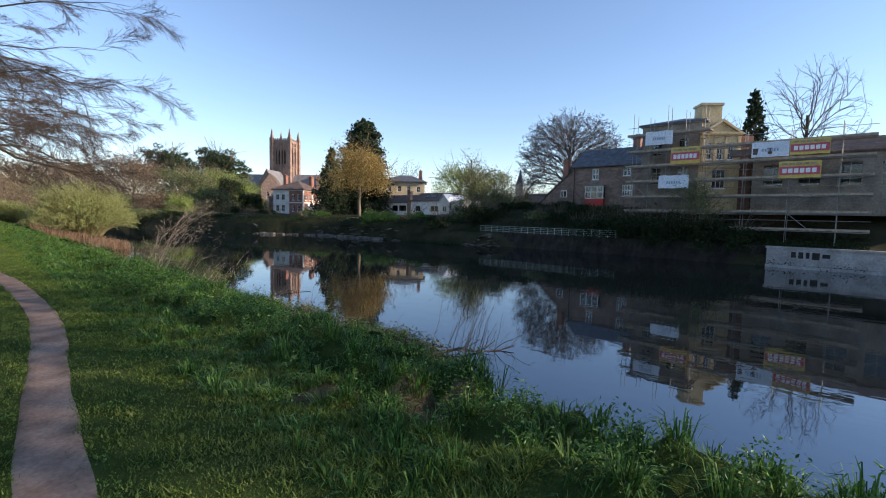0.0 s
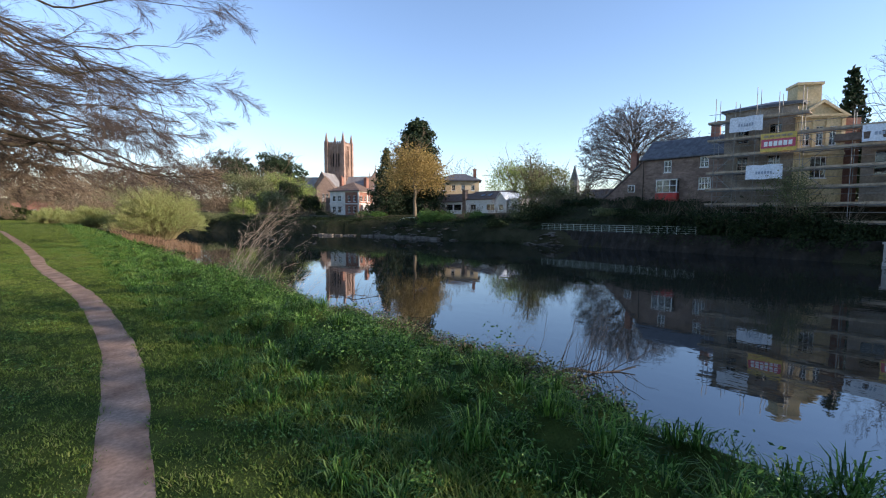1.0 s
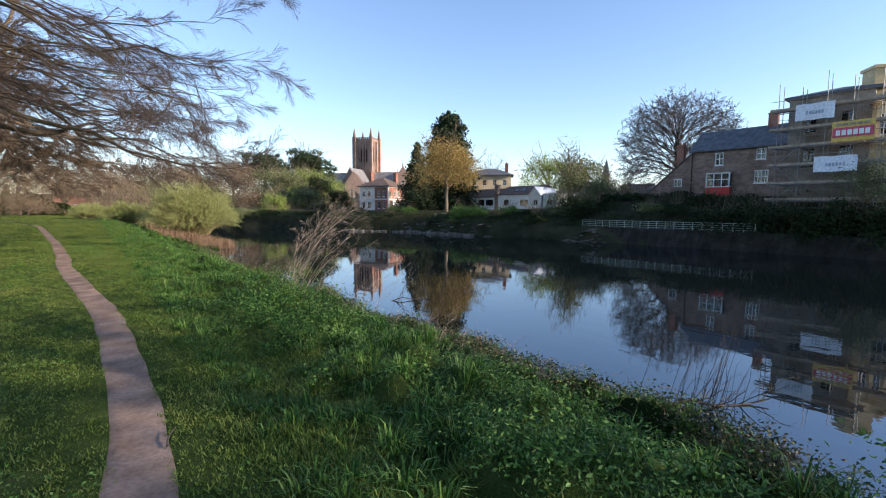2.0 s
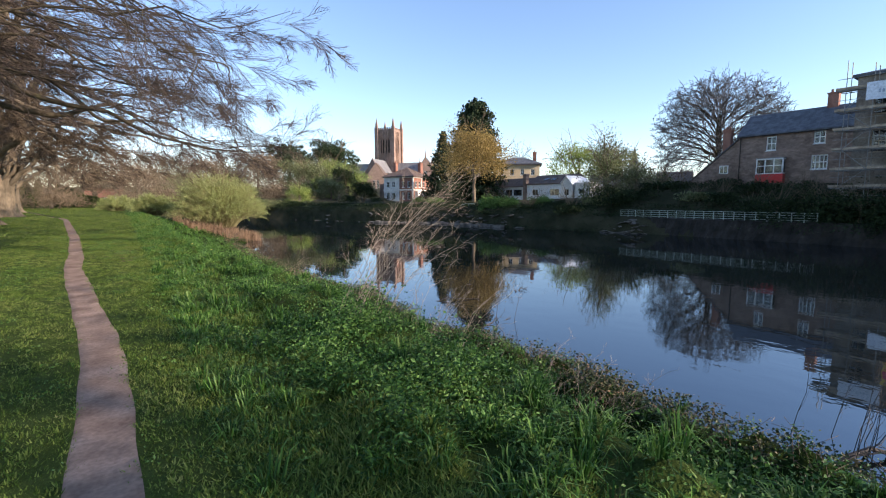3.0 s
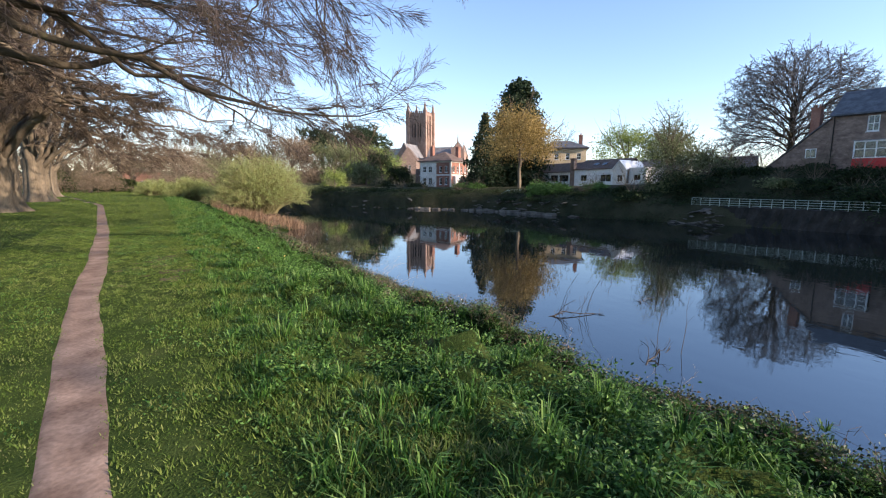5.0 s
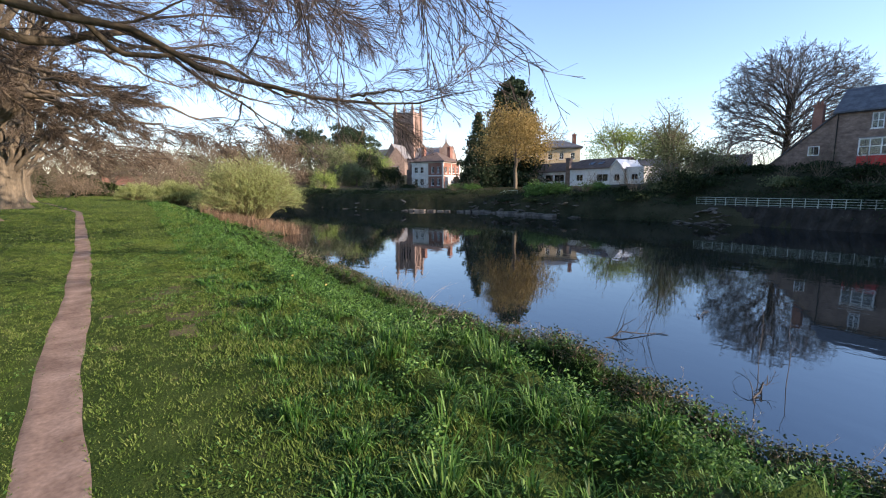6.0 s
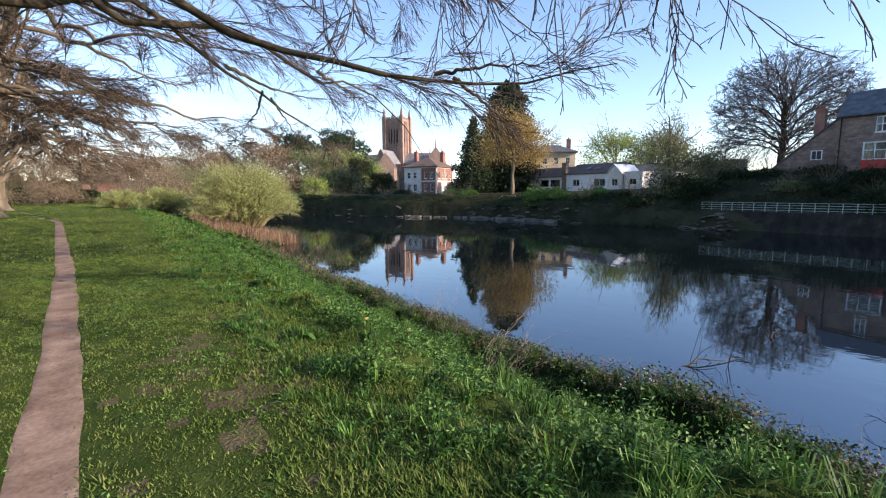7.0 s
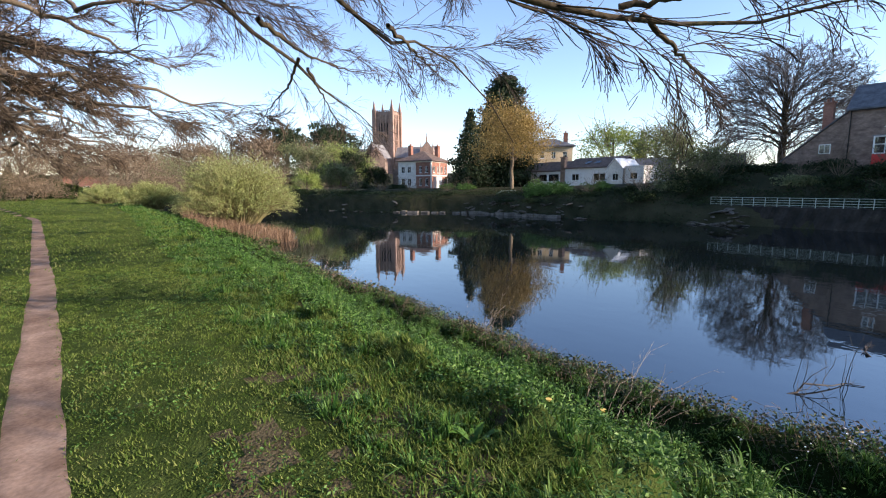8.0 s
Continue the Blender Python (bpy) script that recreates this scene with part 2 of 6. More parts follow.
def smooth(t):
    t = np.clip(t, 0, 1)
    return t * t * (3 - 2 * t)


def lumps(x, y, size):
    """Soft uneven ground, about -1 to 1, with lumps of about that size."""
    s = 0.0
    for i, (a, b) in enumerate(WAVES):
        k = (0.7 + 0.28 * i) / size
        w = i * 2.4
        s = s + np.sin(k * (x * math.cos(w) + y * math.sin(w)) + a) * np.cos(0.8 * k * (y * math.cos(w * 1.3) - x * math.sin(w)) + b)
    return s / 4.0


def crest(y):
    return np.interp(y, [0, 16, 26, 60, 90], [4.0, 4.0, 2.9, 3.6, 2.0])


def rough_edge(y):
    """Where the mown grass ends and the rough bank begins."""
    return np.interp(y, [0, 17, 23, 60, 100], [2.2, 2.1, 2.2, 2.8, 2.0]) + 0.12 * np.sin(y * 1.3) + 0.08 * np.sin(y * 3.1)


# height of the overgrown heaps along the water's edge
EDGE_Y = [-2, 3.2, 5.0, 6.8, 9.8, 12.6, 13.8, 16.4, 19.2, 21.7, 22.8, 25.7, 28.4, 66]
EDGE_TOP = [-2.3, -2.25, -2.05, -1.35, -1.2, -1.42, -1.24, -1.34, -1.8, -1.4, -1.15, -1.67, -1.72, -1.75]


def land(x, y):
    x, y = np.asarray(x, float), np.asarray(y, float)
    xn, xf, xc = np.interp(y, NEAR_Y, NEAR_X), np.interp(y, FAR_Y, FAR_X), crest(y)
    t = (x - xc) / np.maximum(xn - xc, 0.5)
    s = np.where(t > 0, -3.05 * np.clip(t, 0, 1.5) ** 0.78, 0.0)
    rough = smooth((x - xc + 0.7) / 1.5)
    hump = smooth((x - rough_edge(y)) / 0.9) * smooth((xn - 0.6 - x) / 1.2)
    near = 0.02 * lumps(x, y, 3.2) + np.maximum(s, -5.0) + rough * (0.12 * lumps(x, y, 0.9) + 0.30 * lumps(x + 7, y + 3, 0.3) - 0.03) + hump * (0.20 * lumps(x + 2, y - 5, 0.42) - 0.02)
    heap = np.interp(y, EDGE_Y, EDGE_TOP) - 0.42 * (x - 7.8) - 0.36 + 0.3 * lumps(x, y, 0.3) + 0.1 * lumps(x, y + 4, 0.12)
    near = near + np.maximum(heap - near, 0) * np.exp(-((x - xn + 1.0) / 0.7) ** 4)
    px = np.interp(y, PATH_Y, PATH_X)
    near = near - 0.045 * np.exp(-((x - px) / 0.3) ** 2)
    d = x - xf
    hi = np.interp(y, [0, 26, 44, 52, 62, 85, 115, 200], [3.4, 3.6, 3.4, 2.4, 1.7, 1.25, 1.0, 4.0])
    far = -3.6 + 2.75 * smooth((d + 0.4) / 1.3) + (hi + 0.85) * smooth((d - 2.0) / 11.0) + np.clip((d - 40) * 0.02, 0, 8) + 0.12 * lumps(x, y, 2.5)
    far = far + np.where((y > 50), 0.9 * smooth((d - 0.8) / 2.0) * (1 - smooth((d - 2.0) / 11.0)), 0.0)
    mid = 0.5 * (xn + xf)
    return np.where(x < mid, near, np.where(d < -0.4, -5.0, far))


def z_at(x, y):
    return float(land(x, y))


def steps(*spans):
    out = []
    for a, b, d in spans:
        out += list(np.arange(a, b - 1e-6, d))
    return np.array(out)


def worn(x, y):
    """Above 0 where feet have worn the lawn through to the soil."""
    return lumps(x, y, 0.16) + 0.5 * lumps(x + 9, y, 0.5) + 0.08 - 1.1 * ((x - 1.75) / 1.25) ** 2 - 1.1 * ((y - 24.3) / 2.8) ** 2


# ---- ground: one sheet to the horizon ----
GX = np.concatenate([[-3000, -1200, -500, -220, -120, -80], steps((-60, -12, 3), (-12, -3, 0.75), (-3, 0.4, 0.22), (0.4, 3.2, 0.14), (3.2, 11.5, 0.22), (11.5, 16, 0.75), (16, 32, 4), (32, 75, 0.8), (75, 110, 2.5), (110, 200, 10)), [200, 300, 500, 1200, 3000]])
GY = np.concatenate([[-3000, -1200, -500, -200, -100, -60], steps((-40, -4, 4), (-4, 20, 0.25), (20, 29, 0.14), (29, 45, 0.25), (45, 80, 0.7), (80, 140, 1.6), (140, 220, 5)), [220, 260, 320, 400, 600, 1200, 3000]])
gx, gy = np.meshgrid(GX, GY)
gv = np.stack([gx, gy, land(gx, gy)], -1).reshape(-1, 3)
nx, ny = len(GX), len(GY)
ii = (np.arange(ny - 1)[:, None] * nx + np.arange(nx - 1)[None, :]).reshape(-1)
gf = np.stack([ii, ii + 1, ii + nx + 1, ii + nx], -1)
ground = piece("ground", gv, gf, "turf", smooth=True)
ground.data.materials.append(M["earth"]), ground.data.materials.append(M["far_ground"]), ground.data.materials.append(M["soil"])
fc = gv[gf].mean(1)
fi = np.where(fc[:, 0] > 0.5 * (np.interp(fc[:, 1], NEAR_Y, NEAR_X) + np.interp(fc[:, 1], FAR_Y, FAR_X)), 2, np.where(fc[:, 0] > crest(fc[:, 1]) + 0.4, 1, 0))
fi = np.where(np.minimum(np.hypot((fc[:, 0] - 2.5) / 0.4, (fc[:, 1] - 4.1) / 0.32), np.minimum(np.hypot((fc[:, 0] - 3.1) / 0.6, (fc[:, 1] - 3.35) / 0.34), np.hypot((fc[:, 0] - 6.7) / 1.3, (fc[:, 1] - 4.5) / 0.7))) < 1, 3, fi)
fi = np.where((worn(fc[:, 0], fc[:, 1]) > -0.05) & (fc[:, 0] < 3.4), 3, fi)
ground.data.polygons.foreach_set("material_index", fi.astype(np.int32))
tagged(ground, "green riverside lawn falling to the water, with dark far bank", "ground", kind="structure")

water = piece("water", np.array([[-600, -600, WATER], [600, -600, WATER], [600, 600, WATER], [-600, 600, WATER]], float), np.array([[0, 1, 2, 3]]), "water")
tagged(water, "calm dark river mirroring trees and sky", "river", kind="structure")

# the footpath
ys = np.concatenate([np.arange(-8, 60, 0.12), np.arange(60, 110, 1.0)])
px = np.interp(ys, PATH_Y, PATH_X)
px = np.convolve(np.pad(px, 6, mode="edge"), np.ones(13) / 13, "valid") + 0.03
half = 0.15 + 0.01 * np.sin(ys * 1.7) + 0.006 * np.sin(ys * 4.3 + 1)
half2 = 0.19 + 0.012 * np.sin(ys * 1.3 + 2) + 0.008 * np.sin(ys * 5.1)
rows_v = []
for f in (-1.25, -0.9, -0.45, 0, 0.45, 0.9, 1.25):
    x = px + np.where(f < 0, half, half2) * f
    rows_v.append(np.stack([x, ys, np.maximum(land(px, ys) + 0.012 + 0.007 * f * f, land(x, ys) + 0.006) if abs(f) < 1 else land(x, ys) - 0.012], -1))
pv = np.stack(rows_v, 1).reshape(-1, 3)
pi = (np.arange(len(ys) - 1)[:, None] * 7 + np.arange(6)[None, :]).reshape(-1)
tagged(piece("footpath", pv, np.stack([pi, pi + 1, pi + 8, pi + 7], -1), "path", smooth=True), "narrow trodden brown earth footpath through the grass", "path", kind="structure")


# ---- plants: generators ----
rng = np.random.default_rng(7)


def tubes(P, R, sides):
    """Tubes along many polylines at once: P (n, k, 3), R (n, k)."""
    n, k, _ = P.shape
    T = np.empty_like(P)
    T[:, 1:-1] = P[:, 2:] - P[:, :-2]
    T[:, 0], T[:, -1] = P[:, 1] - P[:, 0], P[:, -1] - P[:, -2]
    T /= np.linalg.norm(T, axis=2, keepdims=True) + 1e-9
    ref = np.where(np.abs(T[:, :1, 2:3]) > 0.8, np.array([[[1.0, 0, 0]]]), np.array([[[0, 0, 1.0]]]))
    A = np.cross(T, np.broadcast_to(ref, T.shape))
    A /= np.linalg.norm(A, axis=2, keepdims=True) + 1e-9
    B = np.cross(T, A)
    ang = np.arange(sides) * math.tau / sides
    V = P[:, :, None] + R[:, :, None, None] * (np.cos(ang)[None, None, :, None] * A[:, :, None] + np.sin(ang)[None, None, :, None] * B[:, :, None])
    base = (np.arange(n)[:, None, None] * k + np.arange(k - 1)[None, :, None]) * sides + np.arange(sides)[None, None, :]
    nxt = (np.arange(n)[:, None, None] * k + np.arange(k - 1)[None, :, None]) * sides + (np.arange(sides)[None, None, :] + 1) % sides
    F = np.stack([base, nxt, nxt + sides, base + sides], -1).reshape(-1, 4)
    return V.reshape(-1, 3), F


def slivers(P, R):
    """The finest twigs: one thin flat strip along each short line."""
    n, k, _ = P.shape
    side = unit(np.cross(P[:, -1] - P[:, 0], rng.normal(size=(n, 3))))[:, None]
    V = np.stack([P - R[..., None] * side, P + R[..., None] * side], 2).reshape(-1, 3)
    i = (np.arange(n)[:, None] * k + np.arange(k - 1)[None]).reshape(-1) * 2
    return V, np.stack([i, i + 1, i + 3, i + 2], -1)


def lifted(P, most):
    """Keeps shoots from hanging more than that far below their start."""
    P[:, :, 2] = np.maximum(P[:, :, 2], P[:, :1, 2] - most * np.linspace(0, 1, P.shape[1])[None] ** 0.7)
    return P


def joined(chunks):
    V, F, o = [], [], 0
    for v, f in chunks:
        V.append(v), F.append(f + o)
        o += len(v)
    return np.concatenate(V), np.concatenate(F)


def unit(a):
    return a / (np.linalg.norm(a, axis=-1, keepdims=True) + 1e-9)


def sprout(P, R, per, length, spread, droop, ratio, k=4, lo=0.25, wob=0.12, least=0.0, most=99.0, taper=0.45):
    """Side shoots along many parent lines at once. Returns their lines and radii."""
    n, kk, _ = P.shape
    f = (lo + (0.98 - lo) * (np.arange(per)[None] + rng.uniform(0, 1, (n, per))) / per) * (kk - 1)
    i = np.minimum(f.astype(int), kk - 2)
    w = (f - i)[..., None]
    a = np.arange(n)[:, None]
    start = P[a, i] * (1 - w) + P[a, i + 1] * w
    d = unit(P[a, i + 1] - P[a, i])
    side = unit(np.cross(d, rng.normal(size=d.shape)))
    aim = unit(d + spread * rng.uniform(0.4, 1.6, (n, per, 1)) * side)
    plen = np.linalg.norm(P[:, -1] - P[:, 0], axis=1)[:, None]
    Ls = np.clip(length * plen, least, most) * rng.uniform(0.6, 1.25, (n, per)) * (1.15 - 0.6 * f / (kk - 1))
    r0 = (R[a, i] * (1 - w[..., 0]) + R[a, i + 1] * w[..., 0]) * ratio
    pts = [start]
    for s in range(1, k):
        aim = unit(aim + wob * rng.normal(size=aim.shape) + np.array([0, 0, -droop / k]))
        pts.append(pts[-1] + aim * (Ls / (k - 1))[..., None])
    Q = np.stack(pts, 2).reshape(-1, k, 3)
    RR = (r0[..., None] * np.linspace(1, taper, k)).reshape(-1, k)
    return Q, RR


def line(points, r0, r1, k=10, wob=0.0):
    """A limb through given points, as one smooth line of k points."""
    p = np.array(points, float)
    t = np.concatenate([[0], np.cumsum(np.linalg.norm(np.diff(p, axis=0), axis=1))])
    u = np.linspace(0, t[-1], k)
    q = np.stack([np.interp(u, t, p[:, i]) for i in range(3)], -1)
    for _ in range(2):
        q[1:-1] = 0.25 * q[:-2] + 0.5 * q[1:-1] + 0.25 * q[2:]
    q[1:] += wob * rng.normal(size=q[1:].shape)
    return q, np.linspace(r0, r1, k)


def leaves(C, size, flat=0.0, long=1.6):
    """One pointed leaf (two triangles in a fold) at each place of C; size may vary."""
    n = len(C)
    size = np.broadcast_to(size, (n,)) * rng.uniform(0.6, 1.3, n)
    d = rng.normal(size=(n, 3))
    d[:, 2] *= 1 - flat
    d = unit(d)
    s = unit(np.cross(d, rng.normal(size=(n, 3)) * (1 - flat) + np.array([0, 0, 1.0]) * flat + 1e-6))
    up = np.cross(s, d)
    L = (size * long)[:, None]
    W = (size * 0.5)[:, None]
    a, b = C - d * L * 0.5, C + d * L * 0.5
    l, r = C + s * W + up * W * 0.35, C - s * W + up * W * 0.35
    V = np.stack([a, r, b, l], 1).reshape(-1, 3)
    i = np.arange(n)[:, None] * 4
    return V, np.concatenate([i + np.array([[0, 1, 2]]), i + np.array([[0, 2, 3]])]).astype(int)


def blades(C, height, width, lean, bend=True):
    """Grass blades that stand on the places C."""
    n = len(C)
    h = np.broadcast_to(height, (n,)) * rng.uniform(0.55, 1.25, n)
    a = rng.uniform(0, math.tau, n)
    d = np.stack([np.cos(a), np.sin(a), np.zeros(n)], -1)
    s = np.stack([-np.sin(a), np.cos(a), np.zeros(n)], -1) * (np.broadcast_to(width, (n,)) * 0.5)[:, None]
    k = (rng.uniform(0.1, 1.0, n) * lean * h)[:, None]
    up = np.array([0, 0, 1.0])
    tip = C + d * k + up * (h * np.sqrt(np.maximum(0.1, 1 - (0.8 * lean) ** 2)))[:, None]
    if not bend:
        V = np.stack([C - s, C + s, tip], 1).reshape(-1, 3)
        return V, np.arange(n * 3).reshape(-1, 3)
    m = C + d * k * 0.3 + up * (h * 0.6)[:, None]
    V = np.stack([C - s, C + s, m + s * 0.8, m - s * 0.8, tip], 1).reshape(-1, 3)
    i = np.arange(n)[:, None] * 5
    return V, np.concatenate([i + np.array([[0, 1, 2]]), i + np.array([[0, 2, 3]]), i + np.array([[3, 2, 4]])])


def clumps(n, per, radii, centre, shell=0.55, clump=0.16, low=-0.6):
    """Places of leaves in an uneven crown: n clumps of per leaves each."""
    d = unit(rng.normal(size=(n, 3)))
    d[:, 2] = np.where(d[:, 2] < low, -d[:, 2], d[:, 2])
    rad = rng.uniform(shell, 1.05, n) ** 0.8
    wob = 1 + 0.18 * np.sin(3.1 * d[:, 0] + 5 * d[:, 2] + centre[0]) + 0.12 * np.sin(6 * d[:, 1] + 2 + centre[1])
    c = d * (rad * wob)[:, None] * np.array(radii)
    p = c[:, None] + np.clip(rng.normal(size=(n, per, 3)), -1.5, 1.5) * np.array(radii) * clump * rng.uniform(0.5, 1.4, (n, 1, 1))
    return p.reshape(-1, 3) + np.array(centre)


def leafy_tree(name, x, y, top, half, label, mat, leaf=0.3, n=260, per=26, base=None, trunk_r=0.25, low=None, wood="bark", clump=0.15, shell=0.5, category="tree", ry=None):
    """A tree or shrub with trunk, limbs and a crown of leaf clumps. low: height at which the crown begins."""
    z0 = z_at(x, y) - 0.15 if base is None else base
    low = z0 + 0.25 * (top - z0) if low is None else low
    t = thing(name, x, y, z0, 0, label, category)
    cz, rz = 0.5 * (low + top) - z0, 0.5 * (top - low)
    H = top - z0
    P, R = line([(0, 0, 0), (0.02 * H, 0, 0.35 * H), (-0.02 * H, 0.02 * H, 0.9 * H)], trunk_r, trunk_r * 0.25, 9, 0.01 * H)
    P, R = P[None], R[None]
    b1, r1 = sprout(P, R, 16, 0.62 * half / max(0.45 * H, 0.1) + 0.1, 1.0, -0.25, 0.5, 5, 0.3)
    b2, r2 = sprout(b1, r1, 5, 0.5, 0.8, 0.0, 0.55, 4)
    piece("trunk", *joined([tubes(P, R, 8), tubes(b1, r1, 5), tubes(b2, r2, 3)]), wood, t)
    C = clumps(n, int(per * 1.25), (half, ry or half, rz), (0, 0, cz), shell, clump)
    piece("crown", *leaves(C, leaf * 0.8), mat, t)
    return t


def bare_tree(name, x, y, top, half, label, mat="far_twig", base=None, trunk_r=0.5, fork=0.25, limbs=16, thick=1.0, dense=1.0, category="tree"):
    """A leafless tree: rising limbs that fan out to an even, rounded crown of fine twigs."""
    z0 = z_at(x, y) - 0.2 if base is None else base
    t = thing(name, x, y, z0, 0, label, category)
    H = top - z0
    P, R = line([(0, 0, 0), (0.01 * H, 0, fork * H), (0, 0.01 * H, 0.6 * H)], trunk_r, trunk_r * 0.3, 8, 0.006 * H)
    c = np.array([0, 0, H * (fork + 0.3 * (1 - fork))])
    rad = np.array([half, half, H - c[2]]) * 0.95
    e = (np.arange(limbs) + 0.5) / limbs
    az, up = np.arange(limbs) * 2.4 + rng.uniform(-0.3, 0.3, limbs), -0.42 + 1.4 * e
    out = unit(np.stack([np.cos(az) * np.sqrt(np.clip(1 - up * up, 0.03, 1)), np.sin(az) * np.sqrt(np.clip(1 - up * up, 0.03, 1)), up], -1))
    LP, LR = [], []
    for i in range(limbs):
        end = c + out[i] * rad * 0.74
        s0 = P[0] + (P[-1] - P[0]) * (0.32 + 0.6 * e[i] + rng.uniform(-0.05, 0.05))
        mid = 0.58 * s0 + 0.42 * end + np.array([0, 0, 0.055 * H]) + rng.normal(size=3) * 0.015 * H
        q, r = line([s0, mid, end], trunk_r * 0.2, trunk_r * 0.06, 9, 0.006 * H)
        LP.append(q), LR.append(r)
    LP, LR = np.array(LP), np.array(LR)
    per = int(13 * dense)
    f = 2 + 5.9 * (np.arange(per)[None] + rng.uniform(0, 1, (limbs, per))) / per
    i0 = np.minimum(f.astype(int), 7)
    w, a = (f - i0)[..., None], np.arange(limbs)[:, None]
    start = LP[a, i0] * (1 - w) + LP[a, i0 + 1] * w
    ways = unit(out[:, None] + 0.42 * rng.normal(size=(limbs, per, 3)))
    end = c + ways * rad * rng.uniform(0.82, 1.0, (limbs, per, 1))
    lead = unit(LP[a, i0 + 1] - LP[a, i0])
    span = np.linalg.norm(end - start, axis=-1, keepdims=True)
    B = np.stack([start + (end - start) * u + lead * span * 0.16 * math.sin(math.pi * u) for u in np.linspace(0, 1, 6)], 2).reshape(-1, 6, 3)
    B[:, 1:-1] += rng.normal(size=B[:, 1:-1].shape) * 0.006 * H
    RB = np.broadcast_to(np.linspace(trunk_r * 0.075, 0.006 * thick, 6), B.shape[:2])
    d, rd = sprout(B, RB, int(9 * dense), 0.26, 0.5, -0.12, 0.5, 4, 0.2, 0.08, 0.0, 0.1 * half)
    g, rg = sprout(d, rd, int(7 * dense), 0.5, 0.55, -0.08, 0.6, 3, 0.1, 0.08)
    piece("trunk", *joined([tubes(P[None], R[None], 10), tubes(LP, LR, 6)]), "limb_bark", t)
    piece("crown", *joined([tubes(B, RB, 4), slivers(d, np.maximum(rd, 0.006 * thick)), slivers(g, np.maximum(rg, 0.0045 * thick))]), mat, t)
    return t


def conifer(name, x, y, top, half, label, mat="conifer", base=None, low=0.08, trunk_r=0.4, tiers=26, per=16, leaf=0.5, cone=1.0):
    """A conifer: tiers of drooping sprays round a straight trunk."""
    z0 = z_at(x, y) - 0.2 if base is None else base
    t = thing(name, x, y, z0, 0, label, "tree")
    H = top - z0
    P, R = line([(0, 0, 0), (0, 0, H * 0.5), (0, 0, H * 0.98)], trunk_r, 0.04, 8, 0)
    bl, C = [], []
    for i in range(tiers):
        f = i / (tiers - 1)
        h = H * (low + (0.98 - low) * f)
        for j in range(per):
            a = rng.uniform(0, math.tau)
            r = half * (1 - f) ** cone * rng.uniform(0.55, 1.1) * (1 + 0.2 * math.sin(2.3 * a + i)) + 0.25
            d = np.array([math.cos(a), math.sin(a), 0])
            e = np.array([0, 0, h]) + d * r + np.array([0, 0, -0.12 * r + rng.uniform(-0.3, 0.3)])
            s = np.array([0, 0, h])
            bl.append(np.stack([s, s * 0.5 + e * 0.5 + np.array([0, 0, 0.06 * r]), e]))
            k = max(6, int(5 * r))
            C.append(s + (e - s) * (rng.uniform(0.3, 1.05, (k, 1)) ** 0.6) + rng.normal(size=(k, 3)) * (0.18 + 0.06 * r))
    bl = np.array(bl)
    piece("trunk", *joined([tubes(P[None], R[None], 7), tubes(bl, np.full(bl.shape[:2], 0.04), 3)]), "bark", t)
    piece("crown", *leaves(np.concatenate(C), leaf), mat, t)
    return t


# ---- buildings: helpers ----
def wall_mesh(L, H, th, holes, gable=0.0):
    """A wall along local x from 0 to L, its outer face at y = 0, with openings (x0, x1, z0, z1) right through."""
    bm = bmesh.new()
    xs = sorted({0.0, L, *[h[0] for h in holes], *[h[1] for h in holes]})
    zs = sorted({0.0, H, *[h[2] for h in holes], *[h[3] for h in holes]})
    for z0, z1 in zip(zs, zs[1:]):
        for x0, x1 in zip(xs, xs[1:]):
            if not any(h[0] <= x0 + 1e-6 and x1 - 1e-6 <= h[1] and h[2] <= z0 + 1e-6 and z1 - 1e-6 <= h[3] for h in holes):
                box(bm, x0, x1, 0, th, z0, z1)
    if gable:
        v = [bm.verts.new(p) for p in ((0, 0, H), (L, 0, H), (L / 2, 0, H + gable), (0, th, H), (L, th, H), (L / 2, th, H + gable))]
        for f in ((0, 1, 2), (5, 4, 3), (0, 3, 4, 1), (1, 4, 5, 2), (2, 5, 3, 0)):
            bm.faces.new([v[i] for i in f])
    bmesh.ops.remove_doubles(bm, verts=bm.verts, dist=1e-5)
    return bm


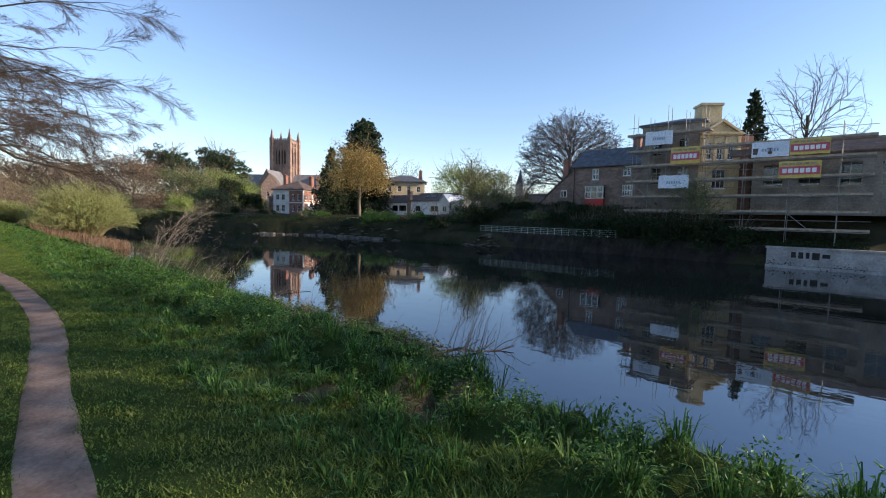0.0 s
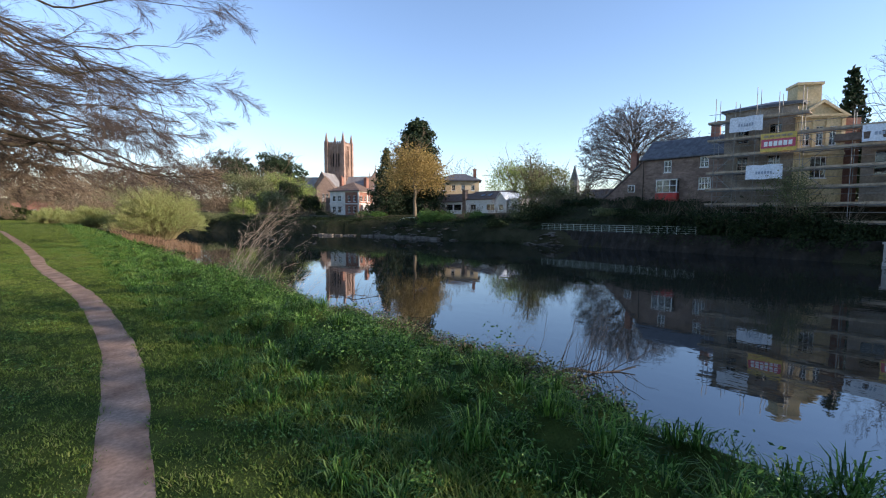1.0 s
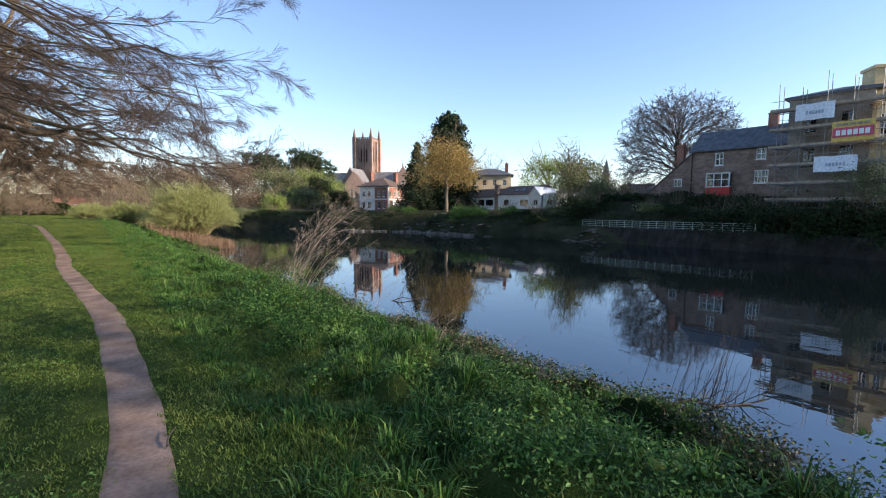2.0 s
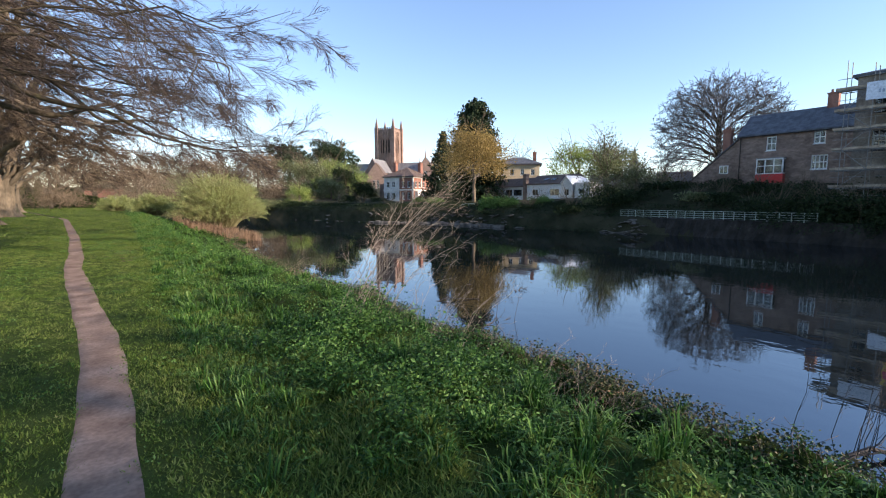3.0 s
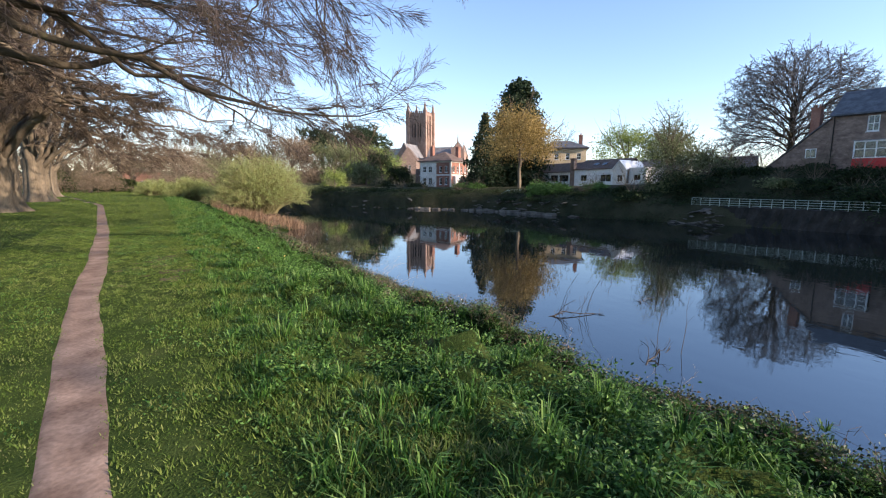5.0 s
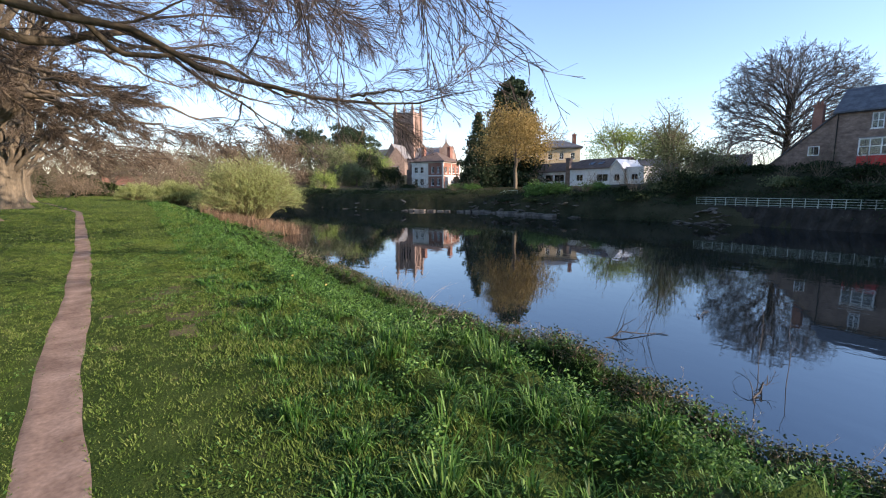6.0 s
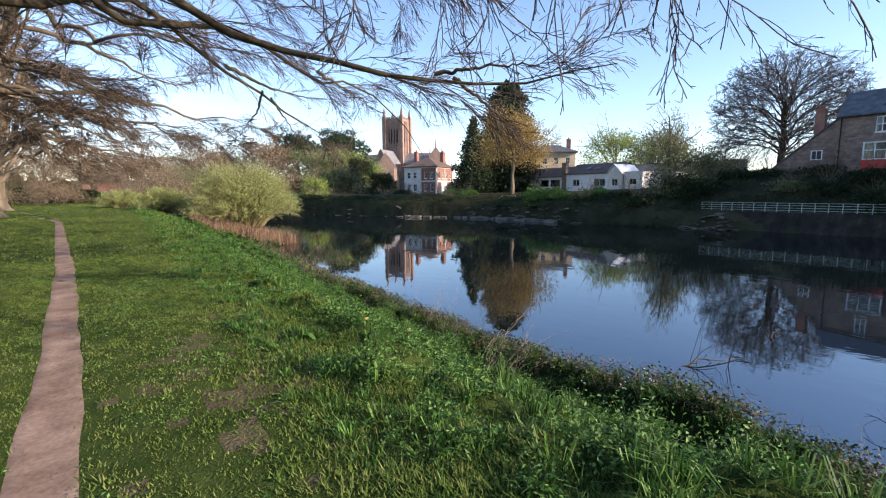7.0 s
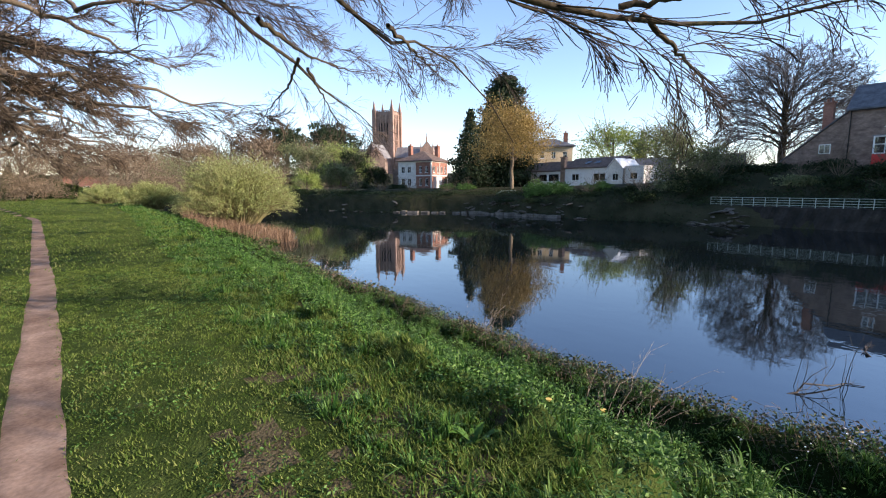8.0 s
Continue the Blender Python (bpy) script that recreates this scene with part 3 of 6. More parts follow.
def sash(parent, m, x0, x1, z0, z1, nx=2, nz=2, mat="white_paint", bar_w=0.05, depth=0.12, sill=True):
    """A window in an opening of a wall: frame, glazing bars, sill and pane."""
    bm = bmesh.new()
    f = bar_w * 1.4
    box(bm, x0, x0 + f, depth, depth + 0.08, z0, z1), box(bm, x1 - f, x1, depth, depth + 0.08, z0, z1)
    box(bm, x0 + f, x1 - f, depth, depth + 0.08, z0, z0 + f), box(bm, x0 + f, x1 - f, depth, depth + 0.08, z1 - f, z1)
    for i in range(1, nx):
        c = x0 + (x1 - x0) * i / nx
        box(bm, c - bar_w / 2, c + bar_w / 2, depth + 0.01, depth + 0.06, z0 + f, z1 - f)
    for i in range(1, nz):
        c = z0 + (z1 - z0) * i / nz
        box(bm, x0 + f, x1 - f, depth + 0.013, depth + 0.057, c - bar_w / 2, c + bar_w / 2)
    if sill:
        box(bm, x0 - 0.06, x1 + 0.06, -0.06, depth, z0 - 0.09, z0 - 0.002)
    w = part("window", moved(bm, m), mat, parent)
    part("pane", moved(boxes((x0 + f / 2, x1 - f / 2, depth + 0.03, depth + 0.04, z0 + f / 2, z1 - f / 2)), m), "glass", w)
    # near-black sheet behind the pane, painted in place of the room's shade
    part("room_shade_sheet", moved(boxes((x0 - 0.1, x1 + 0.1, 0.9, 0.95, z0 - 0.1, z1 + 0.1)), m), "black_and_shade", w)
    return w


def facade(parent, m, L, H, th, mat, windows, gable=0.0, frame_mat="white_paint", label=""):
    """One wall with its windows (x0, x1, z0, z1, nx, nz)."""
    w = part("wall", moved(wall_mesh(L, H, th, [q[:4] for q in windows], gable), m), mat, parent, label)
    for q in windows:
        sash(w, m, *q, mat=frame_mat)
    return w


def gable_roof(L, D, rise, over=0.3, th=0.18):
    """A roof of two slopes, its ridge along local x, over a plan L x D."""
    V = []
    for x in (-over, L + over):
        e = -over * rise / (D / 2)
        V += [(x, -over, e), (x, D / 2, rise), (x, D + over, e), (x, -over, e + th), (x, D / 2, rise + th), (x, D + over, e + th)]
    return solid(V, [(0, 1, 4, 3), (1, 2, 5, 4), (9, 10, 7, 6), (10, 11, 8, 7), (3, 4, 10, 9), (4, 5, 11, 10), (6, 7, 1, 0), (7, 8, 2, 1), (0, 3, 9, 6), (2, 8, 11, 5)])


def hip_roof(L, D, rise, over=0.4, th=0.15):
    r = D / 2
    x0, x1, y0, y1 = -over, L + over, -over, D + over
    V = [(x0, y0, 0), (x1, y0, 0), (x1, y1, 0), (x0, y1, 0), (x0, y0, th), (x1, y0, th), (x1, y1, th), (x0, y1, th), (min(r, L / 2), D / 2, rise), (max(L - r, L / 2 + 0.05), D / 2, rise)]
    return solid(V, [(3, 2, 1, 0), (0, 1, 5, 4), (1, 2, 6, 5), (2, 3, 7, 6), (3, 0, 4, 7), (4, 5, 9, 8), (5, 6, 9), (6, 7, 8, 9), (7, 4, 8)])


def chimney(parent, x, y, z, w, d, h, mat, pots=2):
    bm = boxes((x - w / 2, x + w / 2, y - d / 2, y + d / 2, z, z + h), (x - w / 2 - 0.08, x + w / 2 + 0.08, y - d / 2 - 0.08, y + d / 2 + 0.08, z + h, z + h + 0.18))
    c = part("chimney", bm, mat, parent)
    for i in range(pots):
        px_ = x if w <= d else x + (i - (pots - 1) / 2) * 0.45
        py_ = y + (i - (pots - 1) / 2) * 0.45 if w <= d else y
        part("pot", one_bar((px_, py_, z + h + 0.18), (px_, py_, z + h + 0.6), 0.14, 8), "brick", c)


# ---- cathedral ----
def cathedral():
    S, top, par = 11.5, 51.9, 45.2
    c = thing("cathedral", 135.2, 270.3, 4.0, -55.5, "red sandstone cathedral with pinnacled square crossing tower", "cathedral")
    H = par - 4.0
    holes = [(2.6, 3.7, H - 14.5, H - 5.5), (4.1, 5.2, H - 14.5, H - 5.5), (6.3, 7.4, H - 14.5, H - 5.5), (7.8, 8.9, H - 14.5, H - 5.5)]
    for k, m in enumerate((pose(0, 0, 0), pose(S, 0, 0, 0, 0, 90), pose(S, S, 0, 0, 0, 180), pose(0, S, 0, 0, 0, 270))):
        w = part("tower_wall", moved(wall_mesh(S, H, 1.2, holes), m), "sandstone", c)
        for x in (0.9, 3.9, 5.75, 7.6, 10.6):
            part("pilaster", moved(boxes((x - 0.28, x + 0.28, -0.45, 0, 4, H - 1.2)), m), "sandstone", w)
        for z in (H - 16.5, H - 4.0, H - 1.4):
            part("string_course", moved(boxes((0, S, -0.3, -0.002, z, z + 0.5)), m), "sandstone", w)
        for h in holes:
            part("louvre", moved(boxes((h[0], h[1], 0.6, 0.7, h[2], h[3])), m), "black_and_shade", w)
            apex = solid([(h[0], 0.02, h[3] - 1.6), (h[0], 0.02, h[3]), ((h[0] + h[1]) / 2, 0.02, h[3]), (h[0], 0.5, h[3] - 1.6), (h[0], 0.5, h[3]), ((h[0] + h[1]) / 2, 0.5, h[3])], [(0, 2, 1), (3, 4, 5), (0, 3, 5, 2), (0, 1, 4, 3), (1, 2, 5, 4)])
            part("arch", moved(apex, m), "sandstone", w)
            apex = solid([(h[1], 0.02, h[3] - 1.6), (h[1], 0.02, h[3]), ((h[0] + h[1]) / 2, 0.02, h[3]), (h[1], 0.5, h[3] - 1.6), (h[1], 0.5, h[3]), ((h[0] + h[1]) / 2, 0.5, h[3])], [(0, 1, 2), (3, 5, 4), (0, 2, 5, 3), (0, 3, 4, 1), (1, 4, 5, 2)])
            part("arch", moved(apex, m), "sandstone", w)
        for i in range(8):
            x = 1.1 + i * (S - 2.2) / 7
            part("merlon", moved(boxes((x - 0.4, x + 0.4, 0, 0.5, H, H + 1.1)), m), "sandstone", w)
    part("tower_roof", boxes((0.5, S - 0.5, 0.5, S - 0.5, H - 0.8, H - 0.4)), "lead", c)
    for x, y in ((0, 0), (S, 0), (S, S), (0, S)):
        t = part("turret", boxes((x - 1.05, x + 1.05, y - 1.05, y + 1.05, 0, H + 1.4)), "sandstone", c)
        sp = solid([(x - 0.75, y - 0.75, H + 1.4), (x + 0.75, y - 0.75, H + 1.4), (x + 0.75, y + 0.75, H + 1.4), (x - 0.75, y + 0.75, H + 1.4), (x - 0.6, y - 0.6, H + 3.2), (x + 0.6, y - 0.6, H + 3.2), (x + 0.6, y + 0.6, H + 3.2), (x - 0.6, y + 0.6, H + 3.2), (x, y, H + 7.4)],
                   [(3, 2, 1, 0), (0, 1, 5, 4), (1, 2, 6, 5), (2, 3, 7, 6), (3, 0, 4, 7), (4, 5, 8), (5, 6, 8), (6, 7, 8), (7, 4, 8)])
        part("pinnacle", sp, "sandstone", t)
    # transept with its gable, nave and the eastern arm
    for name, x, y, turn, L, D, wall_h, rise in (("nave", -32, 0.5, 0, 32, 10.5, 14.0, 6.5), ("eastern_arm", 11.5, 0.5, 0, 24, 10.5, 14.5, 6.0), ("transept", 1.0, -17, 90, 17, 10.0, 14.0, 7.5)):
        m = pose(x, y, 0, 0, 0, turn) if turn == 0 else pose(x + D, y, 0, 0, 0, 90)
        b = part(name, moved(boxes((0, L, 0, D, 0, wall_h)), m), "sandstone", c)
        part("roof", moved(moved(gable_roof(L, D, rise, 0.3, 0.3), pose(0, 0, wall_h)), m), "lead", b)
        for gx_ in (0.0, L - 0.6):
            g = solid([(gx_, 0, wall_h), (gx_, D, wall_h), (gx_, D / 2, wall_h + rise + 0.9), (gx_ + 0.6, 0, wall_h), (gx_ + 0.6, D, wall_h), (gx_ + 0.6, D / 2, wall_h + rise + 0.9)], [(0, 1, 2), (5, 4, 3), (0, 3, 4, 1), (1, 4, 5, 2), (2, 5, 3, 0)])
            part("gable", moved(g, m), "sandstone", b)
    return c


cathedral()


def chapter_house():
    """The stone range with a lit gable in front of the tower."""
    c = thing("stone_hall", 111.3, 235.0, 3.0, -33, "grey-brown stone hall with a steep brown tiled roof", "building")
    facade(c, pose(0, 0, 0), 9.0, 12.0, 0.8, "rubble", [(2.9, 4.1, 4.0, 9.0, 2, 4), (4.9, 6.1, 4.0, 9.0, 2, 4)], gable=6.5)
    part("body", boxes((0, 9.0, 0.8, 26, 0, 12.0)), "rubble", c)
    part("roof", moved(gable_roof(26, 9.0, 6.5, 0.3, 0.3), pose(9.0, 0.3, 12.0, 0, 0, 90)), "roof_brown", c)
    # the sunlit stair-turret gable to its side
    g = thing("gabled_porch", 146.5, 238.5, 3.0, -40, "orange sandstone gabled range with small pinnacles", "building")
    facade(g, pose(0, 0, 0), 7.4, 18.5, 0.8, "sandstone", [(2.9, 4.5, 10.0, 15.5, 2, 3)], gable=5.0)
    part("body", boxes((0, 7.4, 0.8, 12, 0, 18.5)), "sandstone", g)
    part("roof", moved(gable_roof(12, 7.4, 5.0, 0.2, 0.3), pose(7.4, 0.3, 18.5, 0, 0, 90)), "lead", g)
    for x in (0.3, 3.7, 7.1):
        zb = 18.5 if x != 3.7 else 23.3
        part("pinnacle", solid([(x - 0.5, -0.2, zb - 1), (x + 0.5, -0.2, zb - 1), (x + 0.5, 0.8, zb - 1), (x - 0.5, 0.8, zb - 1), (x, 0.3, zb + 5.2)], [(3, 2, 1, 0), (0, 1, 4), (1, 2, 4), (2, 3, 4), (3, 0, 4)]), "sandstone", g)


chapter_house()


# ---- villa by the water ----
def villa():
    v = thing("riverside_villa", 61.6, 122.5, 0.8, -62, "two-storey villa of white render and red brick with slate roof", "house")
    H, L, D = 6.9, 9.4, 9.6
    win = []
    for x in (0.8, 2.6, 5.6, 7.4):
        win += [(x, x + 1.0, 0.9, 2.7, 2, 2), (x, x + 1.0, 4.1, 5.7, 2, 2)]
    facade(v, pose(0, 0, 0), 5.0, H, 0.4, "render_white", win[:4])
    facade(v, pose(5.0, 0, 0), 4.4, H, 0.4, "brick", [(0.9, 1.7, 0.9, 2.7, 2, 2), (2.6, 3.4, 0.9, 2.7, 2, 2), (0.9, 1.7, 4.1, 5.7, 2, 2), (2.6, 3.4, 4.1, 5.7, 2, 2)])
    side = []
    for x in (1.0, 3.2, 5.4, 7.6):
        side += [(x, x + 1.0, 0.6, 2.7, 2, 2), (x, x + 1.0, 4.1, 5.7, 2, 2)]
    facade(v, pose(L, 0, 0, 0, 0, 90), D, H, 0.4, "brick", side)
    part("back_wall", boxes((0, L - 0.4, D - 0.4, D, 0, H), (0, 0.4, 0.4, D - 0.4, 0, H)), "brick", v)
    for z in (3.25, H - 0.25):
        part("string_course", boxes((-0.15, L + 0.15, -0.12, -0.002, z, z + 0.3), (L + 0.002, L + 0.15, 0, D, z, z + 0.3)), "render_white", v)
    for x, m in ((4.9, pose(0, 0, 0)), (9.25, pose(0, 0, 0)), (0.1, pose(L, 0, 0, 0, 0, 90)), (4.7, pose(L, 0, 0, 0, 0, 90)), (9.3, pose(L, 0, 0, 0, 0, 90))):
        part("quoin", moved(boxes((x - 0.15, x + 0.15, -0.06, -0.002, 0, 3.2), (x - 0.15, x + 0.15, -0.06, -0.002, 3.6, H - 0.3)), m), "render_white", v)
    part("bay", boxes((L + 0.002, L + 0.9, 1.0, 4.0, 0, 3.1)), "render_white", v)
    part("roof", moved(hip_roof(L, D, 2.9, 0.6, 0.2), pose(0, 0, H)), "roof_brown", v)
    chimney(v, 2.0, 3.0, H + 1.0, 0.8, 1.2, 3.0, "brick"), chimney(v, 7.4, 7.6, H + 0.6, 0.9, 1.4, 3.4, "brick")
    part("rear_wing", boxes((-3.2, 0, 2.5, 8, 0, 5.2)), "rubble", v)


villa()


# ---- long low bungalow and the house behind it ----
def bungalow():
    b = thing("bungalow", 76.0, 95.2, 1.5, -90, "long low white bungalow with brown tiled roof", "house")
    # local x runs downstream along the river front
    facade(b, pose(0, 0, 0), 12.6, 3.0, 0.3, "white_paint", [(9.2, 12.0, 0.9, 2.4, 1, 1), (6.6, 8.9, 0.9, 2.4, 1, 1), (3.2, 4.2, 0.4, 2.5, 1, 1), (1.9, 2.9, 0.4, 2.5, 1, 1)])
    facade(b, pose(13.6, 0, 0), 10.1, 3.4, 0.3, "white_paint", [(1.6, 3.3, 1.0, 2.3, 2, 1), (6.6, 9.2, 0.9, 2.3, 2, 1)])
    part("wall", boxes((0, 25.0, 7.2, 7.5, 0, 3.0), (0, 0.3, 0.3, 7.2, 0, 3.0), (24.7, 25.0, 0.3, 7.2, 0, 3.0)), "render_white", b)
    part("roof", moved(gable_roof(12.6, 7.5, 1.9, 0.3, 0.15), pose(0, 0, 3.05)), "roof_brown", b)
    part("roof", moved(gable_roof(11.5, 7.5, 1.9, 0.25, 0.15), pose(13.6, 0, 3.45)), "roof_brown", b)
    for x in (17.4, 19.5):
        part("skylight", moved(boxes((x, x + 1.2, -0.5, 0.5, 0, 0.08)), pose(0, 1.6, 4.45, 27, 0, 0)), "glass", b, "blue-grey roof light")
    g = part("gable_front", moved(wall_mesh(3.0, 3.2, 0.3, [(0.9, 2.1, 0.9, 2.2)], 1.6), pose(23.7, -0.6, 0)), "render_white", b)
    sash(g, pose(23.7, -0.6, 0), 0.9, 2.1, 0.9, 2.2, 2, 1)
    part("gable_roof", moved(gable_roof(6.0, 3.0, 1.6, 0.15, 0.12), pose(26.7, -0.75, 3.22, 0, 0, 90)), "white_paint", g)
    e = part("flat_extension", moved(wall_mesh(3.6, 3.3, 0.3, [(1.0, 2.4, 1.1, 2.2)]), pose(26.7, 0.1, 0)), "render_white", b)
    sash(e, pose(26.7, 0.1, 0), 1.0, 2.4, 1.1, 2.2, 2, 1)
    part("flat_body", boxes((26.7, 30.3, 1.1, 6, 0, 3.3), (26.7, 30.45, 0.0, 6.1, 3.3, 3.45), (30.0, 30.3, 0.4, 1.1, 0, 3.3)), "render_white", b)
    chimney(b, 13.1, 0.2, 0.0, 1.0, 0.9, 5.6, "rubble", 0)


bungalow()


def cream_house():
    c = thing("cream_house", 80.6, 97.2, 2.2, -45, "cream rendered house with shallow slate roof and chimney", "house")
    H, L, D = 8.2, 11.0, 8.0
    win = [(1.0 + 2.6 * i, 2.0 + 2.6 * i, 5.6, 7.1, 2, 2) for i in range(4)] + [(1.0 + 2.6 * i, 2.0 + 2.6 * i, 2.2, 4.0, 2, 2) for i in range(4)]
    facade(c, pose(0, 0, 0), L, H, 0.4, "cream", win)
    part("side_walls", boxes((0, 0.4, 0.4, D, 0, H), (L - 0.4, L, 0.4, D, 0, H), (0.4, L - 0.4, D - 0.4, D, 0, H)), "cream", c)
    part("roof", moved(hip_roof(L, D, 2.2, 0.6, 0.25), pose(0, 0, H)), "slate", c)
    chimney(c, 9.8, 4.0, H + 0.3, 0.9, 1.2, 3.0, "brick")


cream_house()


# ---- stone house with the red bay window ----
def stone_house():
    h = thing("stone_house", 73.0, 37.7, 2.4, -90, "brown rubble stone house with slate roof and red bay window", "house")
    # local x runs from the upstream corner, local y into the house
    H, L, D = 8.0, 16.0, 7.5
    wins = [(8.4, 10.1, 2.95, 4.75, 4, 2), (8.5, 9.7, 6.15, 7.75, 2, 2), (3.35, 4.5, 5.7, 7.55, 2, 2), (2.75, 5.6, 2.6, 4.6, 1, 1)]
    w = part("wall", wall_mesh(L, H, 0.5, [q[:4] for q in wins]), "rubble", h)
    for q in wins[:3]:
        sash(w, pose(0, 0, 0), *q, bar_w=0.09)
    part("wall", boxes((0, 0.5, 0.5, D, 0, H), (L - 0.5, L, 0.5, D, 0, H), (0.5, L - 0.5, D - 0.5, D, 0, H)), "rubble", h)
    part("roof", moved(gable_roof(L, D, 3.0, 0.25, 0.18), pose(0, 0, H)), "slate", h)
    part("gutter", boxes((-0.2, L, -0.36, -0.26, H - 0.3, H - 0.2)), "black_and_shade", h)
    part("downpipe", one_bar((0.25, -0.1, 0), (0.25, -0.1, H - 0.25), 0.06, 6), "black_and_shade", h)
    bay = part("bay_window", boxes((2.6, 5.75, -0.8, -0.002, 1.4, 2.55)), "red_paint", h, "red painted oriel base")
    part("bay_frame", boxes((2.6, 2.75, -0.8, -0.65, 2.55, 4.45), (5.6, 5.75, -0.8, -0.65, 2.55, 4.45), (3.6, 3.72, -0.8, -0.68, 2.65, 4.45), (4.62, 4.74, -0.8, -0.68, 2.65, 4.45), (2.6, 5.75, -0.8, -0.65, 4.452, 4.6), (2.75, 5.6, -0.8, -0.66, 2.552, 2.68), (2.75, 5.6, -0.78, -0.7, 3.6, 3.68),
                               (2.6, 2.72, -0.65, 0, 2.55, 2.68), (5.63, 5.75, -0.65, 0, 2.55, 2.68), (2.6, 2.72, -0.65, 0, 4.452, 4.6), (5.63, 5.75, -0.65, 0, 4.452, 4.6)), "white_paint", bay)
    part("pane", boxes((2.75, 5.6, -0.74, -0.73, 2.68, 4.45), (2.66, 2.67, -0.65, 0, 2.68, 4.45), (5.68, 5.69, -0.65, 0, 2.68, 4.45)), "glass", bay)
    part("bay_roof", boxes((2.5, 5.85, -0.9, -0.003, 4.602, 4.7)), "lead", bay)
    # near-black sheet that gives the shade of the room behind the bay
    part("room_shade_sheet", boxes((2.4, 6.0, 0.9, 0.95, 2.4, 4.8)), "black_and_shade", bay)
    chimney(h, 9.2, D / 2, H + 2.6, 1.1, 0.8, 2.0, "brick")
    # the sloping wing upstream, its wall falling with the roof
    wing = thing("sloping_wing", 74.0, 37.7, 2.4, 90, "lower stone wing with a long sloping roofline and brick chimney", "house")
    prof = [(0, 0), (8.2, 0), (8.2, 0.8), (0, 8.0)]
    V = [(x, 0, z) for x, z in prof] + [(x, -4.5, z) for x, z in prof]
    part("wall", solid(V, [(0, 1, 2, 3), (7, 6, 5, 4), (0, 4, 5, 1), (1, 5, 6, 2), (3, 2, 6, 7), (0, 3, 7, 4)]), "rubble", wing)
    part("roof", solid([(-0.1, 0.2, 8.15), (8.6, 0.2, 0.5), (8.6, -4.7, 0.5), (-0.1, -4.7, 8.15), (-0.1, 0.2, 8.3), (8.6, 0.2, 0.65), (8.6, -4.7, 0.65), (-0.1, -4.7, 8.3)], [(3, 2, 1, 0), (4, 5, 6, 7), (0, 1, 5, 4), (1, 2, 6, 5), (2, 3, 7, 6), (3, 0, 4, 7)]), "slate", wing)
    bm = boxes((1.6, 2.8, 0.004, 0.06, 2.9, 4.1))
    wd = part("window", bm, "white_paint", wing)
    part("pane", boxes((1.7, 2.17, 0.062, 0.07, 3.0, 4.0), (2.23, 2.7, 0.062, 0.07, 3.0, 4.0)), "glass", wd)
    chimney(wing, 2.4, -1.2, 4.9, 1.0, 0.9, 4.3, "brick", 2)
    return h


stone_house()


